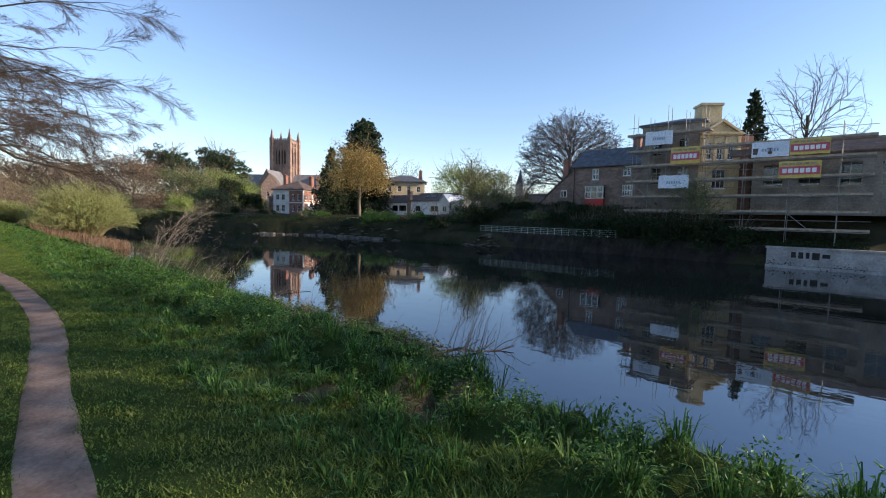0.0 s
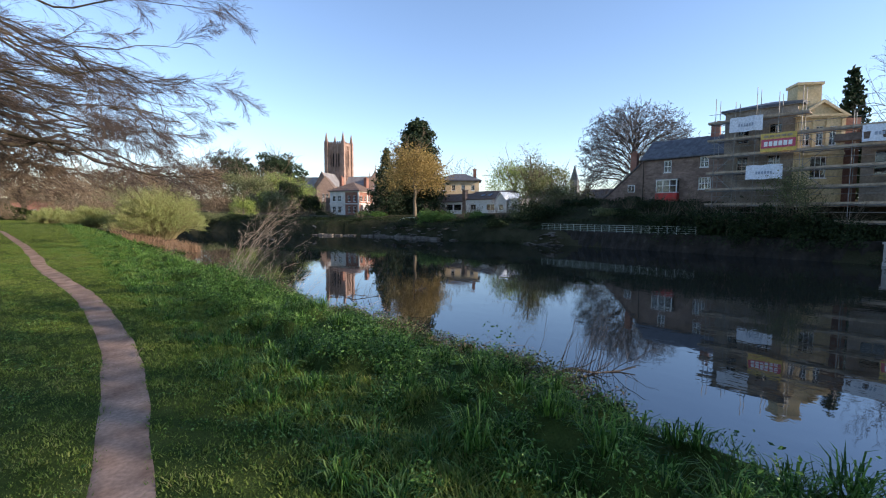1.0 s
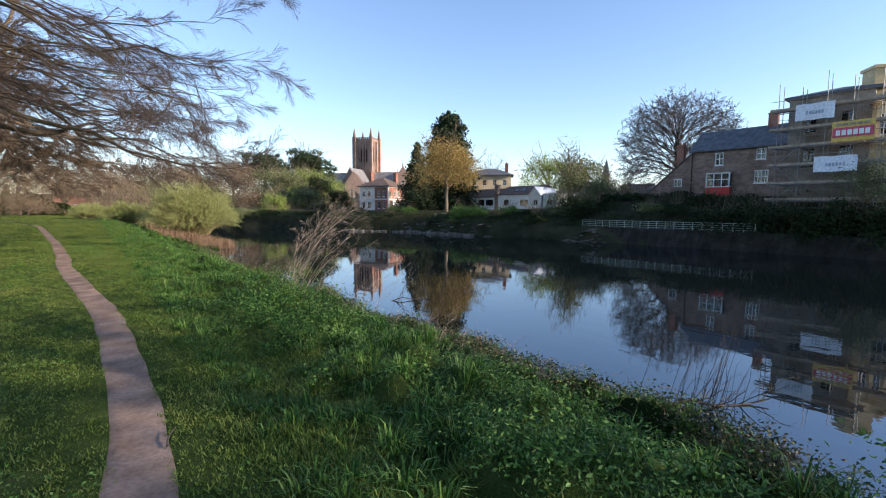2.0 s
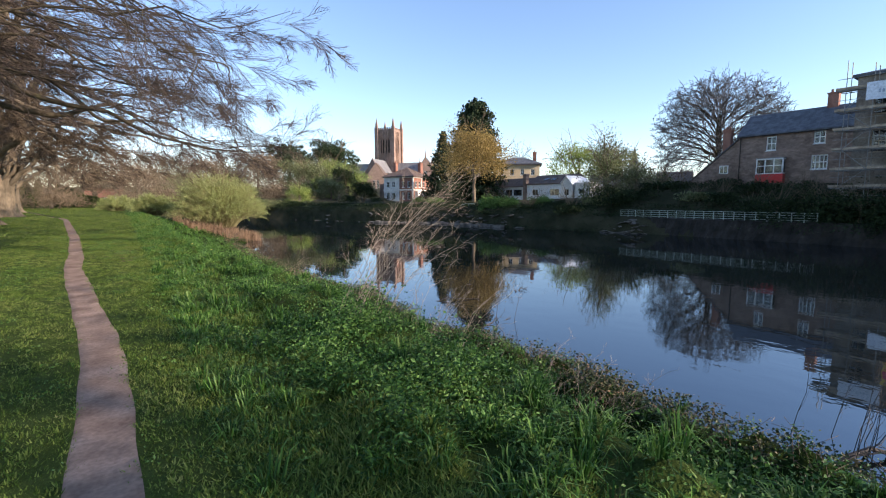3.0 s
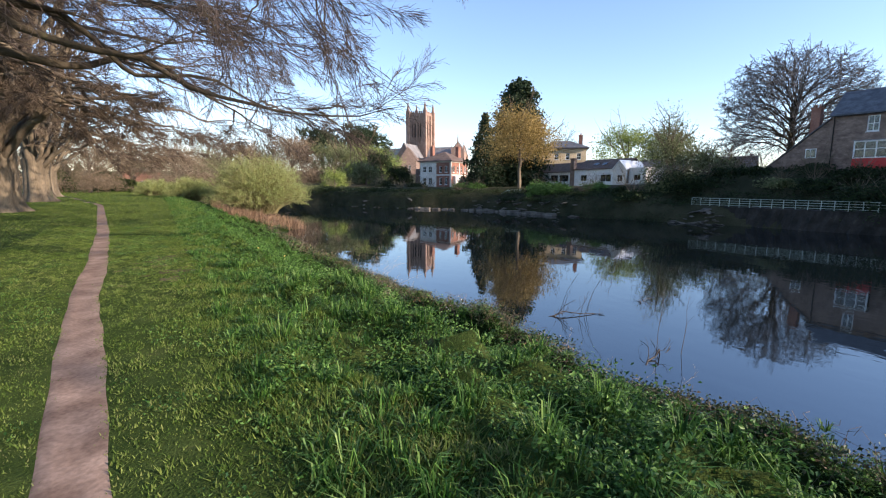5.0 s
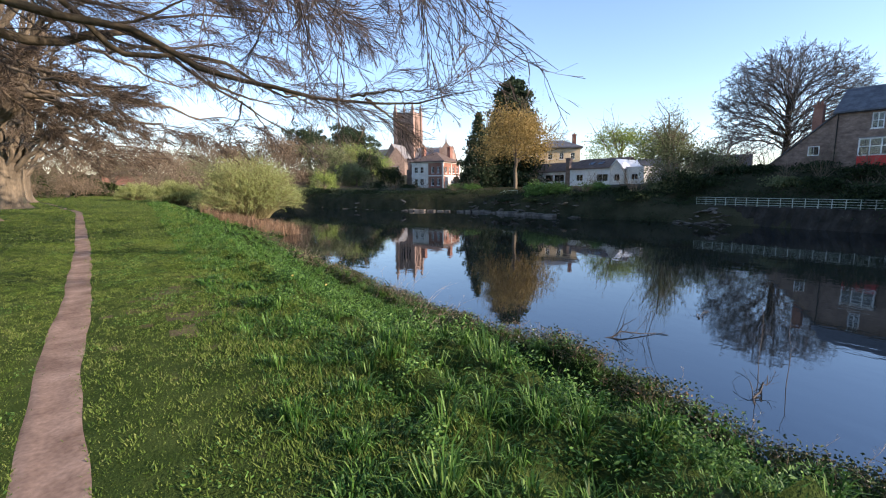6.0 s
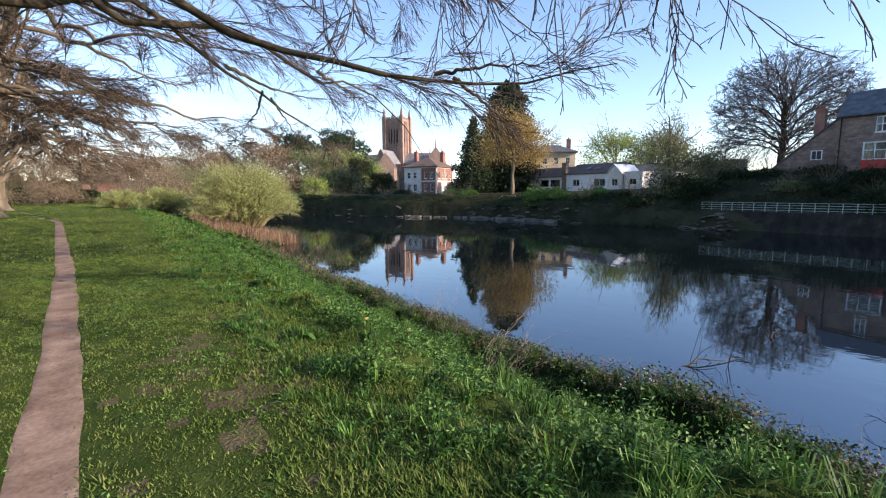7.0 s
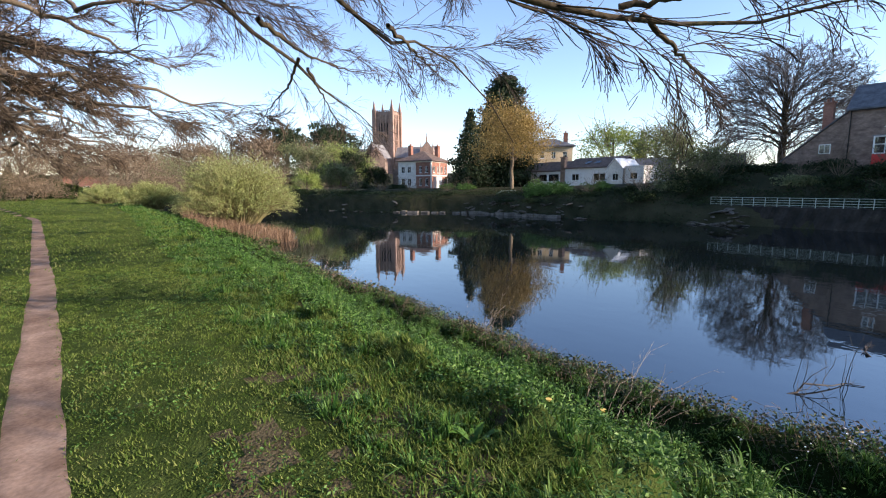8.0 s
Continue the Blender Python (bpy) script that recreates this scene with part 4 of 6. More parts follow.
# ---- stucco house under repair, its scaffold and banners ----
def stucco_house():
    h = thing("stucco_house", 64.4, 23.4, 2.6, -90, "ochre stucco house under repair with pediment and slate roof", "house")
    # local x downstream, local y into the house
    wins = [(1.4, 2.6, 7.6, 9.6, 2, 2), (4.6, 5.8, 7.6, 9.6, 2, 2), (1.4, 2.6, 3.8, 6.0, 2, 2), (4.6, 5.8, 3.8, 6.0, 2, 2)]
    facade(h, pose(0, 0, 0), 7.2, 11.5, 0.45, "grey_render", wins, frame_mat="board")
    part("wall", boxes((0, 0.4, 0.45, 9, 0, 11.5), (0.4, 7.2, 8.6, 9, 0, 11.5)), "grey_render", h)
    part("roof", moved(hip_roof(7.4, 9, 1.5, 0.4, 0.25), pose(0, 0, 11.5)), "slate", h)
    # the sunlit front stands at an angle to the river
    m = pose(7.2, -0.2, 0, 0, 0, 38)
    ow = [(0.7, 1.4, 6.8, 8.9, 2, 3), (2.0, 2.7, 6.8, 8.9, 2, 3), (3.3, 4.0, 6.8, 8.9, 2, 3), (1.6, 3.2, 3.2, 5.6, 3, 2)]
    f = part("front_wall", moved(wall_mesh(4.8, 9.9, 0.45, [q[:4] for q in ow], 1.5), m), "ochre", h, "ochre stucco front with pediment")
    for q in ow:
        sash(f, m, *q)
    for x in (0.3, 1.7, 3.0, 4.5):
        part("pilaster", moved(boxes((x - 0.14, x + 0.14, -0.12, -0.002, 6.0, 9.7)), m), "ochre", f)
    part("string_course", moved(boxes((0, 4.8, -0.2, -0.003, 5.75, 5.98)), m), "ochre", f)
    part("string_course", moved(boxes((0, 4.8, -0.25, -0.003, 9.72, 9.9)), m), "ochre", f)
    part("cornice", moved(solid([(-0.3, -0.4, 9.9), (5.1, -0.4, 9.9), (2.4, -0.4, 11.75), (-0.3, 0.3, 9.9), (5.1, 0.3, 9.9), (2.4, 0.3, 11.75), (0.5, -0.4, 10.15), (4.3, -0.4, 10.15), (2.4, -0.4, 11.4), (0.5, -0.003, 10.15), (4.3, -0.003, 10.15), (2.4, -0.003, 11.4)],
        [(0, 1, 7, 6), (1, 2, 8, 7), (2, 0, 6, 8), (6, 7, 10, 9), (7, 8, 11, 10), (8, 6, 9, 11), (0, 3, 4, 1), (1, 4, 5, 2), (2, 5, 3, 0)]), m), "ochre", f)
    part("parapet", moved(boxes((0.3, 2.7, 0.8, 2.9, 9.95, 13.6), (0.15, 2.85, 0.65, 3.05, 13.6, 13.9)), m), "ochre", f)
    part("roof", moved(moved(gable_roof(8.0, 4.8, 1.5, 0.2, 0.2), pose(4.8, 0.46, 9.95, 0, 0, 90)), m), "slate", h)
    part("rear_block", moved(boxes((1.0, 6.5, 0.46, 8.5, 0, 9.8)), m), "brick", h)
    # the lower range downstream, half open
    lw = [(1.0 + 3.4 * i, 3.0 + 3.4 * i, 3.2, 5.8, 2, 2) for i in range(5)]
    facade(h, pose(12.6, 1.4, 0), 18, 7.0, 0.45, "grey_render", lw, frame_mat="board")
    part("lower_body", boxes((12.6, 30.6, 6.0, 6.4, 0, 7.0), (30.2, 30.6, 1.85, 6.0, 0, 7.0)), "grey_render", h)
    part("lower_roof", moved(gable_roof(18, 5.2, 1.5, 0.4, 0.2), pose(12.6, 1.4, 7.0)), "roof_brown", h)
    return h


stucco_house()


def scaffold():
    s = thing("scaffold", 62.0, 24.0, 0, -90, "steel tube scaffold with timber board lifts round the house", "scaffold")
    # local x downstream, y = 0 the outer row, y = 1.5 the inner
    lifts = (0.9, 2.8, 4.6, 6.6, 8.6, 10.5, 12.6)
    xs = [0.3 + 2.1 * i for i in range(12)]
    for i, x in enumerate(xs):
        if x > 9 and i % 2:
            continue
        for y in (0.0, 1.5):
            top = 14.6 if x < 9 else 11.4
            top += (0.9, 0.2, 1.5, 0.6)[i % 4] * (1 if x < 9 else 0.5)
            part("standard", one_bar((x, y, z_at(62.0 + y, 24.0 - x) - 0.1), (x, y, top), 0.038), "galv", s)
    for z in lifts:
        x1 = xs[4] + 0.6 if z > 11 else xs[-1] + 0.5
        for y in (0.0, 1.5):
            part("ledger", one_bar((-0.4, y - 0.06, z - 0.1), (x1, y - 0.06, z - 0.1), 0.045), "galv", s)
        for x0_, x1_ in ((-0.5, 7.6), (7.7, x1)) if x1 > 10 else ((-0.5, x1),):
            part("board_lift", boxes((x0_, x1_, 0.05, 1.4, z, z + 0.06), (x0_, x1_, -0.03, 0.02, z + 0.0, z + 0.24)), "board", s)
        part("guard_rail", one_bar((-0.4, -0.06, z + 1.05), (x1, -0.06, z + 1.05), 0.03), "galv", s)
        for x in xs:
            if x < x1:
                part("transom", one_bar((x + 0.08, -0.2, z - 0.04), (x + 0.08, 1.7, z - 0.04), 0.035), "galv", s)
    for i, (z0, z1) in enumerate(zip(lifts, lifts[1:])):
        for x in (xs[0], xs[4], xs[8]):
            a, b = (x, x + 2.1) if i % 2 else (x + 2.1, x)
            if z1 < 12 or x < 6:
                part("brace", one_bar((a, -0.12, z0), (b, -0.12, z1), 0.04), "galv", s)
    part("brown_sheet", boxes((11.5, 15.5, -0.2, 1.2, 9.2, 9.9)), "roof_brown", s, "brown tarpaulin")


scaffold()


def banner(y0, y1, z0, z1, yellow, group, label):
    """A sheet tied to the scaffold; its print becomes bars."""
    b = thing("banner", 61.78, y0, z0, -90, label, "banner", group)
    L, H = y0 - y1, z1 - z0
    n = 12
    V, F = [], []
    for i in range(n + 1):
        x = L * i / n
        for z in (0, H):
            V += [(x, 0.03 * math.sin(i * 1.3) + (0.02 if z else 0), z + 0.03 * math.sin(i * 0.9)), (x, 0.03 * math.sin(i * 1.3) + 0.025, z + 0.03 * math.sin(i * 0.9))]
    for i in range(n):
        a, c = 4 * i, 4 * i + 4
        F += [(a, c, c + 2, a + 2), (a + 1, a + 3, c + 3, c + 1), (a, a + 1, c + 1, c), (a + 2, c + 2, c + 3, a + 3)]
    part("sheet", solid(V, F), "sheet_yellow" if yellow else "sheet_white", b)
    if yellow:
        part("band", boxes((0.08, L - 0.08, -0.07, -0.055, H * 0.2, H * 0.68)), "sheet_red", b, "red band")
        for i in range(6):
            part("bar", boxes((0.35 + i * (L - 0.6) / 6, 0.35 + i * (L - 0.6) / 6 + (L - 0.6) / 8, -0.09, -0.072, H * 0.3, H * 0.56)), "white_paint", b)
        for i in range(5):
            part("bar", boxes((0.3 + i * (L - 0.6) / 5, 0.3 + i * (L - 0.6) / 5 + (L - 0.6) / 6, -0.07, -0.055, H * 0.78, H * 0.9)), "board", b)
    else:
        for i in range(6):
            part("bar", boxes((L * 0.28 + i * L * 0.08, L * 0.28 + i * L * 0.08 + L * 0.05, -0.07, -0.055, H * 0.35, H * 0.55)), "print_blue", b)


banner(22.1, 18.8, 11.25, 12.95, False, "scaffold banners", "white builder's banner tied to the scaffold")
banner(18.9, 15.6, 8.7, 10.7, True, "scaffold banners", "yellow and red builder's banner tied to the scaffold")
banner(20.2, 16.7, 5.7, 7.3, False, "scaffold banners", "white builder's banner tied to the scaffold")
banner(10.4, 7.0, 8.9, 10.55, False, "scaffold banners", "white builder's banner tied to the scaffold")
banner(6.95, 3.6, 8.95, 10.6, True, "scaffold banners", "yellow and red builder's banner tied to the scaffold")
banner(7.8, 4.2, 6.5, 8.3, True, "scaffold banners", "yellow and red builder's banner tied to the scaffold")


# ---- small distant buildings ----
def cottage(name, x, y, z, turn, L, D, H, rise, wall, roof, label):
    c = thing(name, x, y, z, turn, label, "house")
    n = max(2, int(L / 2.6))
    facade(c, pose(0, 0, 0), L, H, 0.3, wall, [((i + 0.3) * L / n, (i + 0.7) * L / n, 0.9, min(2.2, H - 0.3), 2, 1) for i in range(n)])
    part("wall", boxes((0, 0.3, 0.3, D, 0, H), (L - 0.3, L, 0.3, D, 0, H), (0.3, L - 0.3, D - 0.3, D, 0, H)), wall, c)
    for gx_ in (0.0, L - 0.3):
        part("gable", solid([(gx_, 0, H), (gx_, D, H), (gx_, D / 2, H + rise), (gx_ + 0.3, 0, H), (gx_ + 0.3, D, H), (gx_ + 0.3, D / 2, H + rise)], [(0, 1, 2), (5, 4, 3), (0, 3, 4, 1), (1, 4, 5, 2), (2, 5, 3, 0)]), wall, c)
    part("roof", moved(gable_roof(L, D, rise, 0.3, 0.15), pose(0, 0, H + 0.01)), roof, c)
    return c


cottage("pavilion", -13.0, 141.0, -0.2, 0, 5.0, 4.0, 2.2, 0.8, "grey_render", "slate", "low grey pavilion at the end of the meadow")
cottage("brick_cottage", -6.0, 152.0, 0.0, 0, 8.0, 6.0, 4.6, 2.4, "brick", "roof_brown", "red brick cottage behind the meadow trees")
cottage("grey_cottage", 102.0, 66.5, 1.6, -70, 7.0, 6.0, 3.6, 2.6, "rubble", "slate", "grey stone cottage behind the great tree")
cottage("grey_cottage", 96.0, 80.0, 1.6, -60, 9.0, 6.0, 3.6, 2.2, "grey_render", "slate", "grey rendered cottage behind the gardens")
sp = thing("church_spire", 261.0, 172.0, 6.0, 20, "slim grey church spire far away", "church")
part("tower", boxes((-2.5, 2.5, -2.5, 2.5, 0, 18)), "lead", sp)
part("spire", solid([(-2.2, -2.2, 18), (2.2, -2.2, 18), (2.2, 2.2, 18), (-2.2, 2.2, 18), (0, 0, 28)], [(3, 2, 1, 0), (0, 1, 4), (1, 2, 4), (2, 3, 4), (3, 0, 4)]), "slate", sp)


# ---- far bank: wall, railing, steps, boathouse ----
def far_bank():
    w = thing("landing_wall", 58.4, 46.5, -3.4, -88, "rough dark stone river wall below the railing", "wall", kind="structure")
    V, F = [], []
    n = 80
    for i in range(n + 1):
        x = i * 0.5
        for k, (y, z) in enumerate(((-0.2, 0), (0.0, 1.2), (0.12, 2.55), (1.2, 2.6))):
            j = 0.16 * math.sin(i * 1.9 + k * 2.1) + 0.12 * math.sin(i * 0.7 + k)
            V.append((x, y + (j if k < 3 else 0), z + (0.05 * math.sin(i * 2.3 + k) if k > 1 else 0)))
    for i in range(n):
        for k in range(3):
            a = i * 4 + k
            F.append((a, a + 4, a + 5, a + 1))
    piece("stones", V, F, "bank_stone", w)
    r = thing("railing", 58.7, 46.4, -0.85, -88, "pale painted metal railing along the river wall", "railing")
    for i in range(21):
        part("post", one_bar((i * 1.1, 0, 0), (i * 1.1, 0, 1.0), 0.04), "rail", r)
    for z in (0.2, 0.46, 0.72, 0.98):
        part("bar", one_bar((0, 0, z), (22.0, 0, z), 0.028), "rail", r)
    s = thing("river_steps", 53.3, 83.6, -3.0, -60, "grey wooden steps with handrails down to the river", "steps")
    for i in range(12):
        part("tread", boxes((0.45 * i, 0.45 * i + 0.4, 0, 1.1, 0.24 * i, 0.24 * i + 0.05)), "galv", s)
    for y in (0.0, 1.1):
        part("stringer", moved(boxes((0, 6.1, -0.03, 0.03, -0.12, 0.1)), pose(0, y, 0, 0, -28, 0)), "galv", s)
        part("handrail", one_bar((0, y, 0.9), (5.2, y, 3.7), 0.05), "rail", s)
        for i in range(4):
            part("post", one_bar((0.2 + 1.6 * i, y, 0.85 * i + 0.1), (0.2 + 1.6 * i, y, 0.86 * i + 1.05), 0.05), "rail", s)
    part("platform", boxes((5.2, 7.8, -0.2, 1.4, 2.7, 2.85)), "galv", s)
    for x in (5.3, 6.5, 7.7):
        part("post", one_bar((x, -0.15, 2.85), (x, -0.15, 3.8), 0.05), "rail", s)
    part("handrail", one_bar((5.2, -0.15, 3.75), (7.8, -0.15, 3.75), 0.05), "rail", s)
    b = thing("boathouse_wall", 59.2, 8.0, -3.2, -90, "pale grey boathouse wall marked with graffiti bars", "boathouse")
    part("wall", boxes((0, 22, 0, 0.5, 0, 2.2), (-0.1, 22.1, -0.15, 0.65, 2.2, 2.4), (0, 22, -0.5, -0.002, 0, 0.5)), "pale_grey", b)
    for x0_, x1_, z0_, z1_ in ((2.1, 2.5, 1.3, 1.9), (2.7, 3.1, 1.25, 1.9), (3.3, 3.6, 1.3, 1.9), (3.8, 4.4, 1.2, 1.9), (4.6, 5.2, 1.4, 1.8)):
        part("bar", boxes((x0_, x1_, -0.02, -0.003, z0_, z1_)), "black_and_shade", b)


far_bank()


# ---- rocks and revetment at the far waterline ----
def rock_mesh(seed):
    r = np.random.default_rng(seed)
    bm = bmesh.new()
    bmesh.ops.create_icosphere(bm, subdivisions=1, radius=1.0)
    for v in bm.verts:
        v.co *= r.uniform(0.7, 1.15)
        v.co.z *= 0.7
    me = bpy.data.meshes.new("rock")
    bm.to_mesh(me)
    bm.free()
    me.materials.append(M["rock"])
    return me


ROCKS = [rock_mesh(i) for i in range(5)]
rev = thing("stone_revetment", 51.5, 76.0, WATER, 0, "pale tumbled stones along the far waterline", "rocks")
for i in range(90):
    y = rng.uniform(60, 84) if i < 55 else (rng.uniform(41, 47.5) if i < 80 else rng.uniform(84, 116))
    d = rng.uniform(-0.3, 0.7)
    x = float(np.interp(y, FAR_Y, FAR_X)) + d
    ob = new("rock", ROCKS[i % 5])
    ob.parent = rev
    sz = rng.uniform(0.2, 0.45)
    ob.matrix_local = pose(x - 51.5, y - 76.0, max(z_at(x, y), WATER) - WATER, rng.uniform(-20, 20), rng.uniform(-20, 20), rng.uniform(0, 360)) @ Matrix.Diagonal((sz, sz * rng.uniform(1.6, 3.6), sz * 0.5, 1))


ledge = thing("stone_ledge", 51.5, 64.0, WATER, 0, "pale worn stone ledge along the far waterline", "ledge")
y = 63.5
while y < 91.0:
    L = rng.uniform(0.8, 2.0)
    x = float(np.interp(y + L / 2, FAR_Y, FAR_X)) - 0.55
    a = math.degrees(math.atan2(float(np.interp(y, FAR_Y, FAR_X) - np.interp(y + L, FAR_Y, FAR_X)), L))
    bm = boxes((-0.45, 0.6, 0, L * 0.97, -0.5, 0.3 + rng.uniform(-0.12, 0.14)))
    bmesh.ops.bevel(bm, geom=bm.edges[:], offset=0.06, segments=1, affect="EDGES")
    if rng.uniform() < 0.86:
        part("stone", moved(bm, pose(x - 51.5 + rng.uniform(-0.1, 0.1), y - 64.0, 0, rng.uniform(-2, 2), rng.uniform(-5, 5), a)), "rock", ledge)
    else:
        bm.free()
    y += L


# ---- far trees and shrubs ----
conifer("giant_conifer", 71.8, 95.1, 25.5, 6.2, "tall dark giant conifer behind the bungalow garden", tiers=40, per=30, leaf=0.42, cone=0.3, low=0.06, trunk_r=0.7)
conifer("spruce", 62.7, 95.5, 17.1, 5.0, "dark drooping conifer in the garden", tiers=28, per=20, leaf=0.34, cone=0.85)
conifer("fir", 67.5, 96.5, 13.5, 5.0, "dark conifer in the garden", tiers=18, per=14, leaf=0.45, cone=0.8)
conifer("fir", 94.4, 15.5, 23.7, 4.0, "dark conifer behind the scaffolded house", tiers=26, per=14, leaf=0.5, cone=0.8)
leafy_tree("bronze_tree", 60.2, 81.0, 16.0, 7.2, "round tree in bronze-yellow young leaf on the far bank", "bronze", leaf=0.22, n=520, per=26, low=3.3, trunk_r=0.38, wood="bark", clump=0.12, shell=0.35)
leafy_tree("bank_willow", 67.6, 55.6, 13.2, 3.6, "thin olive-green tree on the far bank", "olive", leaf=0.16, n=260, per=14, low=0.5, trunk_r=0.3, clump=0.14, shell=0.2)
leafy_tree("bank_willow", 60.8, 15.5, 6.4, 2.6, "thin olive-green tree in front of the scaffold", "olive", leaf=0.14, n=160, per=14, low=0.5, trunk_r=0.15, clump=0.16, shell=0.2)
leafy_tree("bank_willow", 66.5, 54.2, 9.0, 4.2, "rounded olive-green bank tree", "olive", leaf=0.2, n=260, per=18, low=-0.6, trunk_r=0.25, clump=0.14, shell=0.3)
leafy_tree("bank_willow", 69.5, 51.0, 7.0, 3.6, "rounded olive-green bank tree", "olive", leaf=0.2, n=240, per=18, low=-0.4, trunk_r=0.25, clump=0.14, shell=0.3)
leafy_tree("weeping_willow", 101.0, 87.0, 15.4, 8.5, "pale green willow beyond the gardens", "spring", leaf=0.3, n=300, per=20, trunk_r=0.4, clump=0.13)
leafy_tree("weeping_willow", 108.0, 80.0, 15.0, 7.0, "pale green willow beyond the gardens", "olive", leaf=0.3, n=240, per=18, trunk_r=0.4, clump=0.13)
for x, y, top, half in ((59.5, 202.5, 25.3, 9.5), (76.0, 196.3, 27.0, 10.0)):
    leafy_tree("cedar", x, y, top, half, "dark spreading cedar by the cathedral", "conifer", leaf=0.55, n=150, per=60, low=top - 16, trunk_r=0.9, clump=0.1, shell=0.3)
leafy_tree("brown_tree", 38.6, 167.0, 17.0, 9.5, "brown budding tree beyond the bend", "brown_bud", leaf=0.4, n=260, per=22, low=2.5, trunk_r=0.4)
leafy_tree("brown_tree", 50.5, 160.0, 14.0, 7.5, "brown budding tree beyond the bend", "olive", leaf=0.4, n=220, per=22, low=2.5, trunk_r=0.4)
leafy_tree("brown_tree", 24.0, 172.0, 15.0, 9.0, "brown budding tree beyond the bend", "brown_bud", leaf=0.4, n=240, per=22, low=2.0, trunk_r=0.4)
leafy_tree("spring_tree", 50.0, 147.5, 12.6, 7.0, "olive-green tree in young leaf", "olive", leaf=0.32, n=260, per=24, low=2.0, trunk_r=0.35)
leafy_tree("spring_tree", 58.0, 150.0, 14.0, 6.0, "fresh green tree in spring leaf", "spring", leaf=0.32, n=220, per=24, low=3.0, trunk_r=0.35)
leafy_tree("weeping_willow", 38.4, 124.5, 5.2, 3.6, "small weeping willow at the water's edge", "spring", leaf=0.22, n=180, per=22, low=-2.0, trunk_r=0.2)
leafy_tree("yew", 55.1, 134.0, 10.9, 4.2, "dark yew in the villa garden", "evergreen", leaf=0.28, n=220, per=26, trunk_r=0.3, low=1.2)
leafy_tree("yew", 58.0, 127.5, 6.5, 3.2, "dark yew in the villa garden", "evergreen", leaf=0.28, n=160, per=26, trunk_r=0.3, low=0.8)
leafy_tree("yew", 49.0, 130.0, 7.0, 4.0, "dark olive tree in the villa garden", "olive", leaf=0.28, n=160, per=26, trunk_r=0.3, low=0.8)
bare_tree("grey_tree", 99.0, 107.0, 20.3, 6.5, "leafless grey tree behind the bungalow", limbs=12, trunk_r=0.35, thick=2.0, dense=0.7)
bare_tree("great_bare_tree", 99.1, 52.0, 28.2, 13.8, "great leafless round-crowned tree behind the stone house", limbs=44, trunk_r=0.8, thick=2.3, dense=1.2, fork=0.2)
bare_tree("bare_tree", 90.0, 57.5, 12.0, 5.0, "small leafless tree behind the stone house", limbs=14, trunk_r=0.25, thick=2.0, dense=0.7)
bare_tree("bare_tree", 118.0, 46.5, 22.5, 7.0, "leafless tree behind the stone house", limbs=14, trunk_r=0.5, thick=2.0, dense=0.7)
bare_tree("bare_tree", 86.0, 7.5, 27.5, 8.0, "leafless tree behind the scaffolded house", limbs=14, trunk_r=0.5, thick=1.6, dense=0.7)
bare_tree("bare_tree", 92.0, 19.0, 21.0, 6.0, "leafless tree behind the scaffolded house", limbs=12, trunk_r=0.4, thick=1.6, dense=0.7)
# added out of view, only to cast shade on the near lawn and bank
leafy_tree("unseen_shade_tree", 16.5, -16.0, 14.8, 10.0, "large olive tree added out of view to shade the near lawn", "olive", leaf=0.25, n=420, per=8, low=3.0, trunk_r=0.45, clump=0.16, shell=0.2)
for x, y, top, half, mat in ((30, 150, 6.5, 5.0, "olive"), (38, 143, 6.0, 5.0, "brown_bud"), (44, 137, 6.5, 4.5, "olive"), (51, 138, 8.0, 4.5, "spring"), (22, 158, 7.5, 5.5, "brown_bud"), (14, 165, 9.0, 6.0, "olive"), (32, 182, 15.0, 9.0, "olive"), (46, 185, 17.0, 9.0, "brown_bud"), (62, 172, 15.0, 8.0, "olive"), (70, 160, 13.0, 6.5, "spring"), (5, 175, 13.0, 9.0, "brown_bud"), (18, 190, 15.0, 10.0, "olive")):
    leafy_tree("riverside_thicket", x, y, top, half, {"olive": "olive-green thicket beyond the river bend", "brown_bud": "brown budding thicket beyond the river bend", "spring": "fresh green thicket beyond the river bend"}[mat], mat, leaf=0.3, n=240, per=26, low=-1.0, trunk_r=0.25, clump=0.15, shell=0.3)
